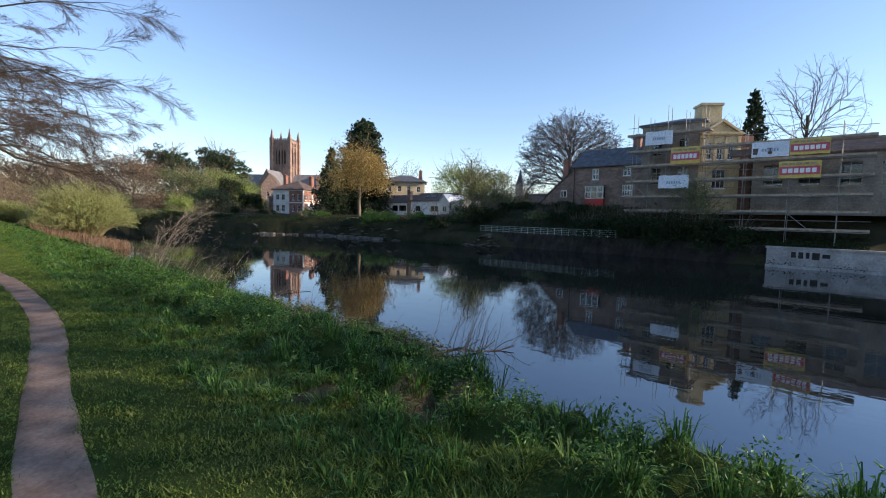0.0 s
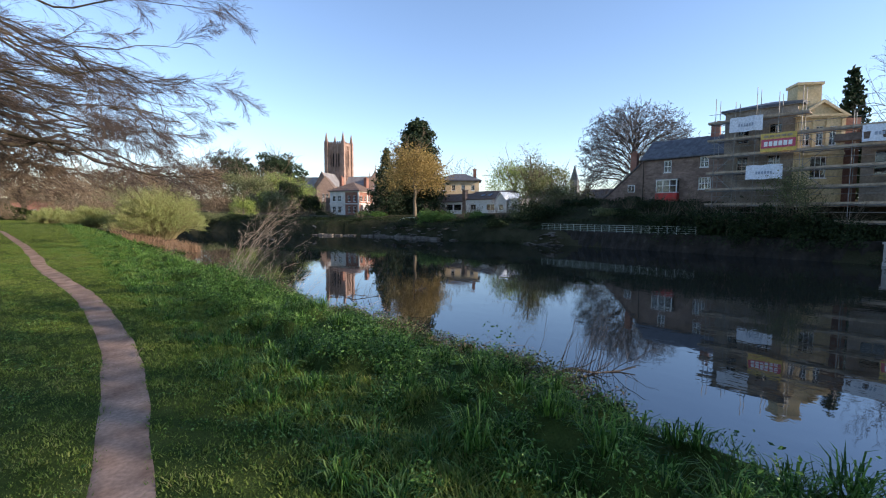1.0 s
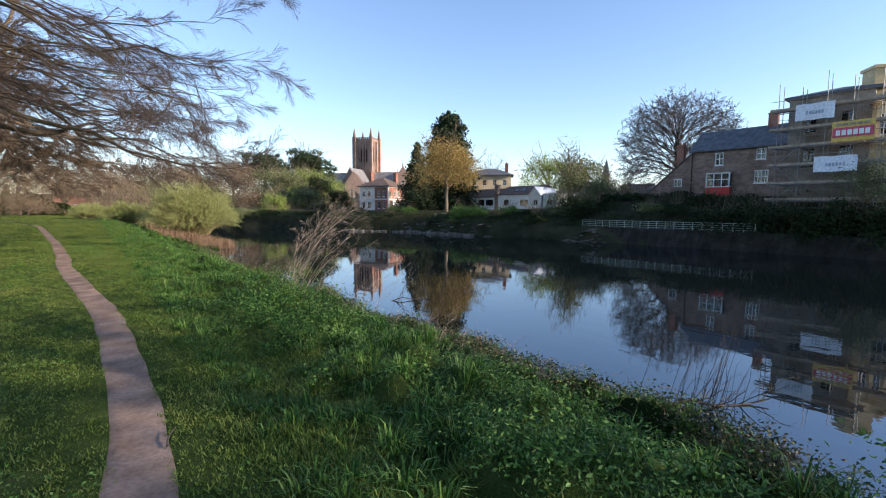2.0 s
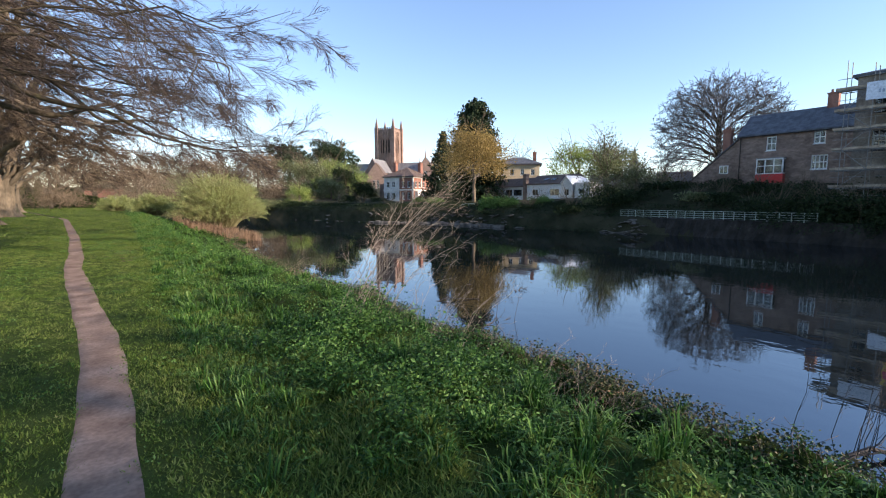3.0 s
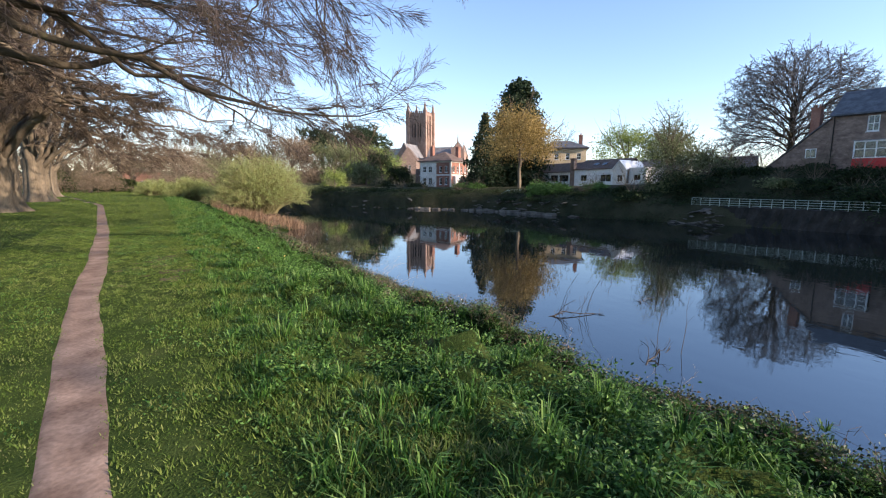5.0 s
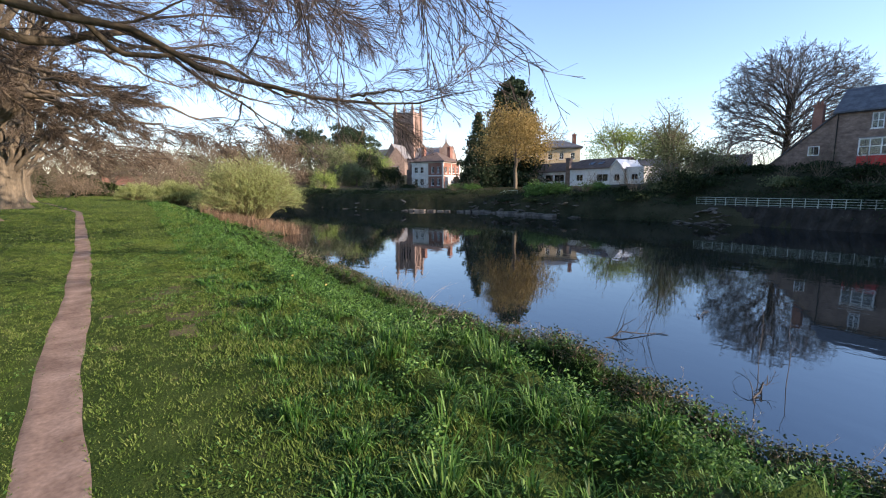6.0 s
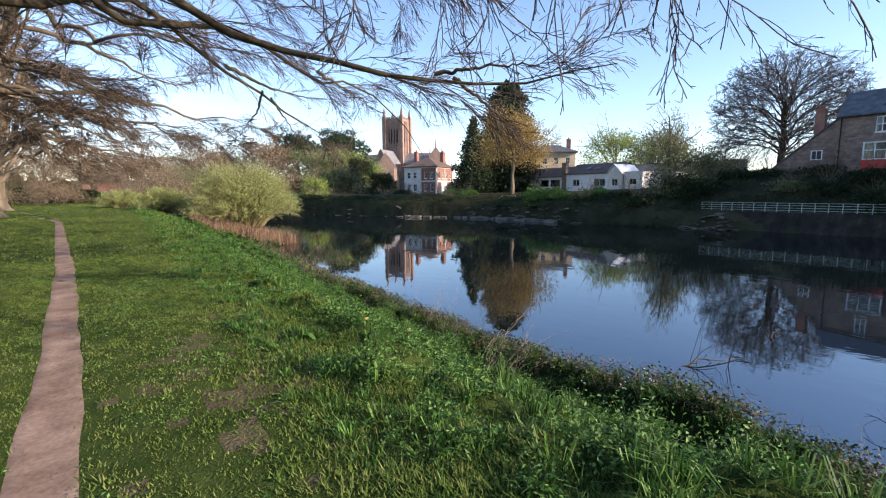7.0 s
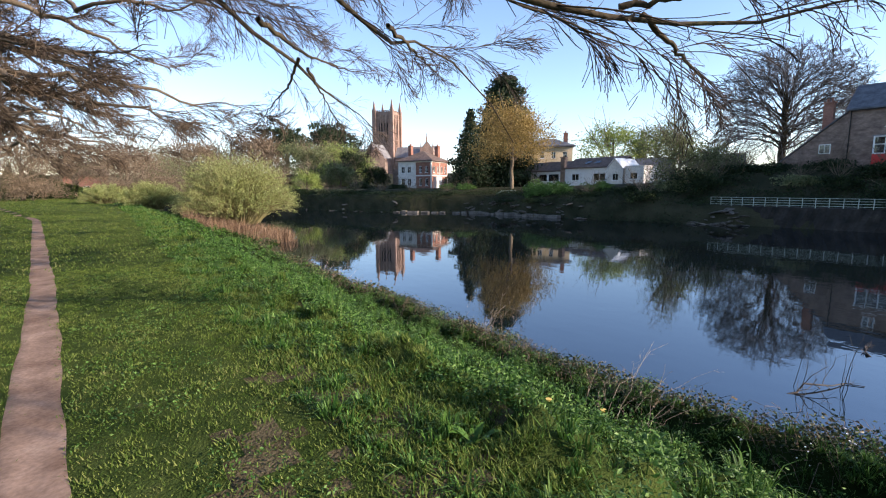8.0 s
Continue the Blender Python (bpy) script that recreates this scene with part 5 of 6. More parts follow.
# shrubs along the far bank
SHRUBS = [("evergreen", 68.5, 33.0, 3.9, 3.0), ("evergreen", 67.5, 28.0, 3.6, 3.2), ("evergreen", 66.0, 22.5, 3.4, 3.2), ("evergreen", 63.0, 24.6, 2.5, 3.0), ("evergreen", 61.0, 19.5, 1.4, 2.8), ("evergreen", 60.6, 15.0, 1.6, 3.0), ("evergreen", 60.8, 11.0, 1.2, 2.6),
          ("evergreen", 71.5, 38.5, 4.4, 2.6), ("evergreen", 71.0, 44.0, 4.2, 3.2), ("evergreen", 72.5, 48.5, 4.6, 3.4), ("olive", 67.0, 40.0, 2.6, 2.4), ("evergreen", 65.0, 48.5, 3.0, 3.2), ("olive", 62.0, 52.5, 2.2, 3.0), ("evergreen", 60.0, 57.0, 1.4, 3.2), ("evergreen", 57.6, 62.5, 0.6, 3.0), ("evergreen", 57.5, 54.0, 0.8, 2.8), ("evergreen", 61.5, 50.5, 3.6, 3.4), ("evergreen", 61.0, 28.5, 2.2, 3.2), ("evergreen", 61.4, 25.0, 2.6, 3.2), ("evergreen", 61.0, 21.5, 2.4, 3.2), ("evergreen", 60.8, 17.5, 2.6, 3.2), ("evergreen", 60.6, 13.5, 2.2, 3.0), ("evergreen", 62.6, 31.5, 1.6, 2.6), ("evergreen", 66.5, 36.5, 2.6, 2.6), ("evergreen", 69.0, 47.0, 4.2, 3.2),
          ("laurel", 56.0, 70.8, 2.1, 2.3), ("laurel", 57.2, 67.8, 2.1, 2.3), ("laurel", 60.4, 62.8, 2.2, 2.1), ("evergreen", 54.5, 70.0, -0.4, 2.4), ("evergreen", 54.0, 75.0, -0.6, 2.2), ("evergreen", 51.0, 88.0, 0.4, 2.6), ("laurel", 56.0, 88.5, 2.0, 1.8), ("laurel", 54.0, 92.0, 2.0, 1.6),
          ("evergreen", 48.0, 95.0, 0.6, 3.0), ("olive", 45.0, 101.0, 0.6, 3.2), ("evergreen", 42.0, 107.0, 0.8, 3.4), ("olive", 39.0, 113.0, 1.0, 3.2), ("evergreen", 36.0, 118.0, 1.2, 3.4), ("olive", 31.0, 124.0, 1.6, 3.6), ("evergreen", 48.0, 117.0, 2.6, 3.0), ("evergreen", 53.0, 108.0, 2.0, 2.4), ("olive", 84.0, 60.0, 6.8, 4.0), ("evergreen", 81.0, 54.0, 6.4, 4.0)]
for mat, x, y, top, half in SHRUBS:
    leafy_tree("bank_shrub", x, y, top, half, {"evergreen": "dark evergreen shrub on the far bank", "olive": "olive-green shrub on the far bank", "laurel": "glossy green laurel on the far bank"}[mat], mat, leaf=0.2, n=70, per=32, low=max(z_at(x, y) - 0.9, WATER - 0.2) - (0.9 if x < 62.2 and 12 < y < 30 else 0), trunk_r=0.1, clump=0.17, shell=0.35, category="shrub")
# the far end of the meadow
for x, y, top, half, mat in ((-8.5, 111, 9.5, 6.5, "brown_bud"), (-3.0, 119, 9.0, 6.0, "brown_bud"), (4.0, 112, 8.8, 7.5, "brown_bud"), (-15, 116, 9.0, 7.0, "brown_bud"), (14.0, 118, 7.2, 6.0, "olive"), (-20, 122, 9.0, 8.0, "brown_bud"), (-34, 118, 10, 8.0, "olive"), (8.0, 140, 10, 9.0, "brown_bud"), (-26, 138, 12, 9.0, "brown_bud"), (-3, 128, 9, 7.0, "olive"), (-12, 165, 12, 10, "olive"), (-40, 160, 14, 12, "brown_bud"), (-60, 130, 13, 11, "olive")):
    leafy_tree("meadow_tree", x, y, top, half, "russet budding tree at the end of the meadow" if mat == "brown_bud" else "olive tree at the end of the meadow", mat, leaf=0.13, n=230, per=(42 if y < 123 else 28), low=0.2, trunk_r=0.3, base=-0.2, clump=0.2, shell=0.2)


for x, y, top, half in ((-38, 104, 3.4, 4.5), (-30, 106, 3.0, 4.5), (-22, 105, 3.6, 4.5), (-14, 107, 2.8, 4.0), (-7, 106, 3.2, 3.6), (3.5, 104, 3.0, 3.2), (9, 103, 3.4, 3.4)):
    leafy_tree("meadow_hedge", x, y, top, half, "russet hedge at the end of the meadow", "brown_bud", leaf=0.14, n=150, per=36, low=-0.4, trunk_r=0.1, base=-0.3, clump=0.2, shell=0.2, category="hedge")


# ---- willow and bushes on the near bank ----
def willow(name, x, y, z, top, rx, ry, n, label):
    t = thing(name, x, y, z, 0, label, "bush")
    H = top - z
    a, e = rng.uniform(0, math.tau, n), rng.uniform(0.1, 1.0, n) ** 0.6
    tip = np.stack([rx * e * np.cos(a), ry * e * np.sin(a), H * np.sqrt(np.maximum(0.05, 1.04 - e * e)) * rng.uniform(0.75, 1.1, n)], -1)
    s = tip * np.array([0.25, 0.25, 0]) + rng.normal(size=(n, 3)) * np.array([0.2, 0.2, 0])
    P = np.stack([s + (tip - s) * f + np.array([0, 0, 1]) * H * 0.12 * math.sin(math.pi * f) for f in np.linspace(0, 1, 5)], 1)
    R = np.broadcast_to(np.linspace(0.03, 0.008, 5), (n, 5))
    b, r = sprout(P, R, 6, 0.35, 0.6, -0.2, 0.6, 3, 0.3)
    piece("stem_net", *joined([tubes(P, R, 4), tubes(b, r, 3)]), "willow_stem", t)
    w = rng.uniform(0.15, 1, (len(b), 14, 1))
    C = (b[:, None, 0] * (1 - w) + b[:, None, 2] * w + rng.normal(size=(len(b), 14, 3)) * 0.06).reshape(-1, 3)
    piece("crown", *leaves(C, 0.052, 0, 2.4), "willow", t)


willow("willow_bush", 10.4, 65.6, -1.6, 3.9, 5.2, 4.2, 760, "pale green round willow bush by the water")
willow("willow_bush", 4.4, 73.5, -0.4, 2.0, 2.8, 2.6, 260, "small pale green willow bush")
willow("willow_bush", 1.0, 84.0, -0.2, 1.9, 2.6, 2.6, 220, "small pale green willow bush")
n = 6500
a, e = rng.uniform(0, math.tau, n), rng.uniform(0.2, 1.05, n)
c = np.stack([10.8 + 5.0 * e * np.cos(a), 64.0 + 3.8 * e * np.sin(a), np.zeros(n)], -1)
c = c[(c[:, 1] < 65.5) & (c[:, 0] < 14.0)]
c[:, 2] = np.maximum(land(c[:, 0], c[:, 1]), WATER) - 0.05
tagged(piece("dry_reeds", *blades(c, 1.35, 0.02, 1.0), "rust_reed"), "rusty dry reeds round the willow's foot", "reeds", kind="stuff")


# ---- great bare trees beside the path ----
def hanging(n, starts):
    """Thin branches that leave the given limbs and hang over the path and the bank."""
    out = []
    for i in range(n):
        s0 = np.array(starts[i % len(starts)])
        end = np.array([rng.uniform(1.6, 4.2), rng.uniform(19.2, 23.0), rng.uniform(2.5, 3.5)])
        out.append((0.022, tuple(s0), tuple(s0 * 0.55 + end * 0.45 + np.array([0.3, -0.2, 0.7])), tuple(s0 * 0.2 + end * 0.8 + np.array([0.1, 0, 0.35])), tuple(end)))
    return out


def fluted(P, R, sides=36):
    """A bole with ribs that run up from spreading roots."""
    V, F = tubes(P, R, sides)
    ang = np.tile(np.arange(sides) * math.tau / sides, P.shape[1])
    h = np.repeat(P[0, :, 2], sides)
    axis = np.repeat(P[0], sides, 0)
    k = 1 + (0.07 + 0.10 * np.exp(-h / 0.8)) * np.sin(7 * ang + 0.25 * h) + 0.04 * np.sin(15 * ang - 0.4 * h)
    return axis + (V - axis) * k[:, None], F


def great_tree(x, y, label, reach, trunk_r=0.85, dense=1.0, thin=0.004, stems=9, twig="pale_twig", wood_mat="bark", forks=(), size=1.0):
    """An old tree with a short thick bole, many rising stems and long drooping limbs to the given ends."""
    z0 = z_at(x, y)
    t = thing("great_bare_tree", x, y, z0 - 0.15, 0, label, "tree", "trees beside the path")
    P, R = line([(0, 0, 0), (0, 0, 1.0), (0.1, 0, 3.6)], trunk_r, trunk_r * 0.95, 9, 0.02)
    R = R * np.array([1.55, 1.2, 1.05, 1, 0.98, 0.98, 1.0, 1.05, 1.1])
    LP, LR = [], []
    for i in range(stems):
        a = i * 2.4
        q, r = line([(0.3 * math.cos(a), 0.3 * math.sin(a), 3.0), (1.0 * math.cos(a), 1.0 * math.sin(a), 7), ((2.5 + i % 3) * math.cos(a), (2.5 + i % 3) * math.sin(a), 17 + i % 4)], trunk_r * 0.36, 0.05, 30, 0.06)
        LP.append(q), LR.append(r)
    for i, (r0, *way) in enumerate(reach):
        way = [np.array(p) - np.array([x, y, z0]) for p in way]
        end = way[-1]
        first = way[0]
        flat = np.array([first[0], first[1], 0])
        s = 0.6 * flat / np.linalg.norm(flat) + np.array([0, 0, 2.9 + 0.35 * (i % 5) + max(0, end[2] - 6) * 0.45])
        if len(way) == 1:
            up = max(s[2] + 1.2, end[2] + 2.2)
            side = np.array([-end[1], end[0], 0]) * rng.uniform(-0.12, 0.12)
            way = [s * 0.7 + end * 0.3 + side + np.array([0, 0, up - (s[2] * 0.7 + end[2] * 0.3)]), s * 0.35 + end * 0.65 - 0.5 * side + np.array([0, 0, (up - end[2]) * 0.5]), end]
        q, r = line([s, *way], r0, 0.006, 30)
        u = np.linspace(0, 1, 30)[:, None]
        bend = sum(rng.normal(size=(1, 3)) * amp * np.sin(math.tau * (fr * u + rng.uniform(0, 1, (1, 3)))) for fr, amp in ((1.6, 0.18), (3.1, 0.16), (5.7, 0.09), (9.3, 0.045)))
        q = q + bend * np.sin(math.pi * np.clip(u * 1.25, 0, 0.5)) + 0.012 * rng.normal(size=q.shape)
        LP.append(q), LR.append(r0 * (1 - np.linspace(0, 1, 30)) ** 1.1 + 0.006)
    LP, LR = np.array(LP), np.array(LR)
    wood = [fluted(P[None], R[None]), tubes(LP, LR, 8)]
    net, fine = [], []
    if forks:
        # single hanging branches, with short open sprays along their lower part
        rows = [line([np.array(p) - np.array([x, y, z0]) for p in way], r0, 0.005, 30, 0.012) for r0, *way in forks]
        FP, FR = np.array([q for q, r in rows]), np.array([r * np.linspace(1, 0.55, 30) for q, r in rows])
        wood.append(tubes(FP, FR, 6))
        b, rb = sprout(FP, np.minimum(FR, 0.02), 22, 0.24, 0.5, 0.2, 0.4, 8, 0.4, 0.12, 0.5, 1.3)
        c_, rc = sprout(b, rb, 5, 0.45, 0.5, 0.0, 0.5, 5, 0.15, 0.14, 0.2, 0.55)
        d, rd = sprout(c_, rc, 2, 0.5, 0.5, 0.0, 0.6, 3, 0.2, 0.14, 0.08, 0.25)
        net += [tubes(b, np.maximum(rb, 0.004), 4), slivers(c_, np.maximum(rc, 0.003))]
        fine.append(slivers(d, np.maximum(rd, 0.0024)))
    a2, ra = sprout(LP, np.minimum(LR, 0.12), 5, 0.32, 0.45, 0.1, 0.45, 14, 0.25, 0.12, 2.0 * size, 5.0 * size, 0.08)
    a2 = lifted(a2, 0.5)
    wood.append(tubes(a2, np.maximum(ra, thin * 1.4), 5))
    piece("trunk", *joined(wood), wood_mat, t, smooth=True)
    a2, ra = np.concatenate([LP[:, ::2][:, -14:], a2]), np.concatenate([LR[:, ::2][:, -14:], ra])
    b, rb = sprout(a2, np.minimum(ra, 0.05), int(9 * dense), 0.36, 0.36, 0.25, 0.32, 8, 0.08, 0.09, 1.2 * size, 2.8 * size)
    b = lifted(b, 0.9)
    c_, rc = sprout(b, rb, int(9 * dense), 0.5, 0.4, 0.22, 0.35, 6, 0.05, 0.1, 0.6 * size, 1.6 * size)
    d, rd = sprout(c_, rc, int(4 * dense + 0.5), 0.5, 0.45, 0.1, 0.6, 3, 0.08, 0.12, 0.3 * size, 0.75 * size)
    rb, rc, rd = np.maximum(rb, thin * 1.7), np.maximum(rc, thin * 1.25), np.maximum(rd, thin)
    piece("branch_net", *joined([*net, tubes(b, rb, 3), slivers(c_, rc)]), twig, t)
    piece("twig_net", *joined([*fine, slivers(d, rd)]), twig, t)
    return t


great_tree(-9.5, 29.0, "great leafless tree whose drooping limbs overhang the path",
           [(0.20, (-4.5, 28.5, 6.2), (-0.8, 28.5, 4.75), (0.16, 28.6, 4.57), (1.17, 28.85, 4.52), (2.65, 29.05, 4.2), (3.6, 29.95, 3.94), (4.5, 30.5, 3.6), (5.6, 30.8, 3.25)),
            (0.16, (-3.5, 27.9, 6.4), (-0.8, 27.8, 5.2), (1.2, 27.6, 4.75), (3.0, 27.6, 4.25), (3.87, 27.5, 3.93), (4.83, 27.3, 3.35), (5.5, 27.3, 3.0), (5.9, 27.2, 2.65)),
            (0.17, (-4.5, 28.2, 6.4), (-1.8, 27.6, 5.35), (1.0, 26.2, 4.36), (3.0, 25.1, 3.56), (3.63, 24.6, 3.42), (4.25, 24.36, 3.3), (4.92, 24.3, 3.22), (5.57, 23.5, 3.02), (5.9, 22.9, 2.95)),
            (0.10, (4.0, 26.0, 6.0)), (0.10, (5.3, 23.2, 5.8)), (0.10, (3.5, 22.6, 6.2)), (0.13, (5.6, 22.0, 6.8)), (0.13, (6.3, 23.0, 9.8)), (0.12, (4.6, 20.0, 9.0)), (0.13, (6.6, 26.0, 8.0)), (0.12, (3.6, 19.6, 11.5)), (0.12, (2.0, 18.2, 9.5)),
            (0.13, (5.0, 27.0, 11.5)), (0.12, (0.0, 20.0, 8.5)), (0.13, (1.5, 23.5, 12.5)), (0.13, (7.0, 29.5, 6.5)), (0.12, (-2.5, 19.5, 7.0)), (0.13, (5.4, 33.5, 5.5)), (0.12, (2.0, 33.5, 8.5)), (0.12, (-2.0, 38.0, 7.0)), (0.12, (4.4, 21.5, 13.0)), (0.12, (-1.0, 24.0, 10.0)), (0.12, (3.4, 30.5, 14.0)),
            (0.12, (4.6, 26.0, 4.9)), (0.12, (3.6, 23.4, 4.6)), (0.12, (5.6, 28.6, 5.2)), (0.12, (2.0, 22.0, 4.2)), (0.12, (5.2, 25.0, 7.0)), (0.12, (4.4, 28.0, 6.6)), (0.12, (6.0, 31.0, 8.5)), (0.12, (5.0, 24.0, 8.4))], trunk_r=0.8, dense=1.0, thin=0.0034, stems=5, twig="twig", wood_mat="limb_bark", size=0.9,
           forks=[(0.07, (-9.0, 28.6, 6.5), (-3.0, 23.5, 8.2), (0.5, 22.0, 6.6), (2.2, 20.8, 5.0), (3.0, 20.0, 3.7), (3.5, 19.4, 2.6)), (0.07, (-9.0, 28.8, 7.0), (-2.0, 25.0, 8.8), (1.5, 23.0, 7.0), (3.2, 21.8, 5.2), (3.9, 21.2, 3.8), (4.4, 20.8, 2.8)),
                  (0.07, (-9.0, 28.9, 7.2), (-1.0, 26.5, 9.0), (3.0, 24.6, 7.2), (4.3, 23.6, 5.6), (4.9, 22.6, 4.2)), (0.06, (-9.0, 28.6, 6.0), (-3.0, 22.5, 7.5), (0.3, 21.2, 5.4), (1.6, 20.4, 4.2), (2.4, 20.1, 2.9)), (0.06, (-9.0, 28.7, 6.8), (-2.5, 24.2, 8.4), (1.0, 22.3, 6.4), (2.8, 21.0, 4.8), (3.6, 20.3, 3.4), (4.6, 20.0, 2.9)),
                  (0.045, (2.65, 29.05, 4.2), (3.7, 30.0, 4.08), (4.6, 30.4, 4.05), (5.6, 30.6, 4.1)), (0.032, (3.5, 29.85, 3.97), (3.55, 30.4, 3.7), (3.41, 31.2, 3.36), (3.1, 31.6, 2.9)), (0.03, (3.75, 30.1, 3.9), (4.2, 30.4, 3.4), (4.6, 30.5, 2.85)),
                  (0.035, (3.87, 27.5, 3.93), (4.6, 27.9, 3.75), (5.4, 28.2, 3.5)), (0.03, (4.5, 24.3, 3.28), (5.0, 24.1, 2.9), (5.5, 24.0, 2.5)), (0.03, (4.25, 24.36, 3.3), (4.7, 23.8, 3.35), (5.3, 23.0, 3.3)),
                  *hanging(14, ((0.5, 22.0, 6.6), (1.5, 23.0, 7.0), (3.0, 24.6, 7.2), (0.3, 21.2, 5.4), (2.2, 20.8, 5.0), (3.2, 21.8, 5.2)))])
great_tree(-5.9, 46.8, "great leafless tree with a thick bole and drooping limbs",
           [(0.2, (3.5, 38.0, 3.8)), (0.2, (6.5, 42.0, 5.0)), (0.2, (5.0, 36.5, 7.0)), (0.2, (2.0, 35.0, 5.0)), (0.18, (3.0, 36.0, 12.0)), (0.2, (-3.0, 33.5, 6.0)), (0.2, (-1.0, 35.0, 9.0)), (0.2, (6.0, 47.0, 7.5)), (0.2, (4.5, 52.0, 5.0)), (0.2, (-14.0, 38.0, 6.0)), (0.2, (-16.0, 48.0, 7.0)), (0.18, (-7.0, 35.0, 12.0)), (0.18, (4.0, 41.0, 10.0)), (0.16, (0.5, 40.0, 4.4)), (0.16, (-5.0, 34.0, 5.0)), (0.14, (1.0, 34.5, 4.8)), (0.14, (3.0, 44.0, 4.4)), (0.14, (-2.0, 36.0, 4.6)), (0.14, (0.5, 50.0, 4.0)), (0.14, (-1.5, 42.0, 4.2)), (0.14, (-3.5, 39.5, 4.6))], dense=1.0, thin=0.0058)
great_tree(-7.2, 64.0, "great leafless tree with a thick bole and drooping limbs",
           [(0.2, (3.5, 56.0, 4.0)), (0.2, (4.0, 62.0, 5.5)), (0.2, (1.0, 54.0, 8.0)), (0.2, (-3.0, 52.0, 6.0)), (0.2, (2.5, 68.0, 4.0)), (0.2, (3.0, 60.0, 9.0)), (0.2, (-12.0, 54.0, 8.0)), (0.16, (0.0, 58.0, 3.8)), (0.18, (-1.0, 53.0, 12.0)), (0.14, (-1.0, 61.0, 3.6)), (0.14, (2.0, 58.0, 4.0)), (0.14, (-4.0, 55.0, 4.2)), (0.14, (1.5, 70.0, 5.0))], dense=0.75, thin=0.010)
great_tree(-9.4, 82.0, "great leafless tree with a thick bole and drooping limbs",
           [(0.2, (0.5, 76.0, 4.0)), (0.2, (1.0, 82.0, 5.5)), (0.2, (-2.0, 72.0, 8.0)), (0.2, (-5.0, 70.0, 6.0)), (0.2, (0.0, 88.0, 4.0)), (0.2, (-15.0, 74.0, 7.0))], dense=0.65, thin=0.015)


# ---- dry stalks, fallen wood, leafy plants ----
def stalks(x, y, rx, ry, n, tall, lean, label, shoots=6):
    """A stand of dry stalks, each with side shoots and seed heads."""
    t = thing("dry_stalk_stand", x, y, z_at(x, y), 0, label, "dry plant", "dry stalks on the bank")
    for i in range(n):
        sx, sy = rng.normal() * rx, rng.normal() * ry
        h = tall * rng.uniform(0.45, 1.1)
        a = lean + rng.normal() * 0.45
        k = h * rng.uniform(0.25, 0.95) * (1 if shoots > 3 else 1.5)
        z = z_at(x + sx, y + sy) - z_at(x, y) - 0.05
        P, R = line([(sx, sy, z), (sx + 0.35 * k * math.cos(a), sy + 0.35 * k * math.sin(a), z + 0.6 * h), (sx + k * math.cos(a), sy + k * math.sin(a), z + h)], 0.0036, 0.0014, 8, 0.025)
        P, R = P[None], R[None]
        b, rb = sprout(P, R, shoots, 0.2, 0.6, 0.1, 0.6, 4, 0.35, 0.2)
        c, rc = sprout(b, rb, max(1, shoots - 2), 0.5, 0.8, 0.1, 0.7, 3, 0.3, 0.25)
        piece("stalk", *joined([tubes(P, R, 4), tubes(b, np.maximum(rb, 0.0011), 3), tubes(c, np.maximum(rc, 0.0008), 3)]), "dead", t)
    return t


stalks(3.5, 13.7, 0.2, 0.2, 20, 1.85, -0.3, "tall pale dry weed stalks leaning towards the river", 9)
stalks(4.8, 13.8, 0.45, 0.45, 22, 1.4, -0.35, "tall pale dry weed stalks leaning towards the river")
stalks(6.7, 12.8, 0.6, 0.5, 24, 1.1, -0.5, "pale dry weed stalks low on the bank")
stalks(7.9, 30.2, 0.4, 0.5, 9, 1.3, -0.3, "pale dry weed stalks low on the bank")
stalks(6.1, 25.2, 0.2, 0.2, 9, 1.2, -0.1, "pale dry weed stalks leaning over the bank", 2)
stalks(7.2, 26.1, 0.4, 0.3, 9, 1.0, -0.3, "pale dry weed stalks low on the bank")
stalks(8.3, 41.0, 0.5, 0.8, 9, 1.2, -0.2, "pale dry weed stalks low on the bank")
stalks(8.6, 19.5, 0.3, 0.8, 7, 1.0, -0.4, "pale dry weed stalks low on the bank")
stalks(10.2, 58.5, 0.8, 1.2, 18, 1.3, 0.0, "rusty dry stalks beside the willow")


def fallen_branch(x, y, size, turn, uprights, label, thick=0.03):
    t = thing("fallen_branch", x, y, WATER, turn, label, "branch", "dead wood in the river")
    P, R = line([(-size, 0, -0.2), (-0.2 * size, 0.1, 0.12), (size, -0.1, 0.02)], thick, thick * 0.3, 8, 0.06)
    P, R = P[None], R[None]
    b, rb = sprout(P, R, 9, 0.4, 0.8, -0.2, 0.5, 5, 0.15, 0.2)
    c, rc = sprout(b, rb, 4, 0.5, 0.8, -0.2, 0.6, 4, 0.15, 0.2)
    piece("limb", *joined([tubes(P, R, 6), tubes(b, rb, 4), tubes(c, np.maximum(rc, 0.003), 3)]), "wet_wood", t)
    for i in range(uprights):
        sx, sy, h = rng.normal() * 0.55, rng.normal() * 0.35, rng.uniform(0.7, 1.9)
        q, r = line([(sx, sy, -0.3), (sx + 0.2 * h, sy, 0.55 * h), (sx + rng.uniform(0.3, 0.6) * h, sy + 0.1, h)], 0.01, 0.003, 6, 0.015)
        bb, rr = sprout(q[None], r[None], 4, 0.25, 0.5, -0.1, 0.6, 3, 0.4)
        piece("stick", *joined([tubes(q[None], r[None], 4), tubes(bb, np.maximum(rr, 0.002), 3)]), "wet_wood", t)


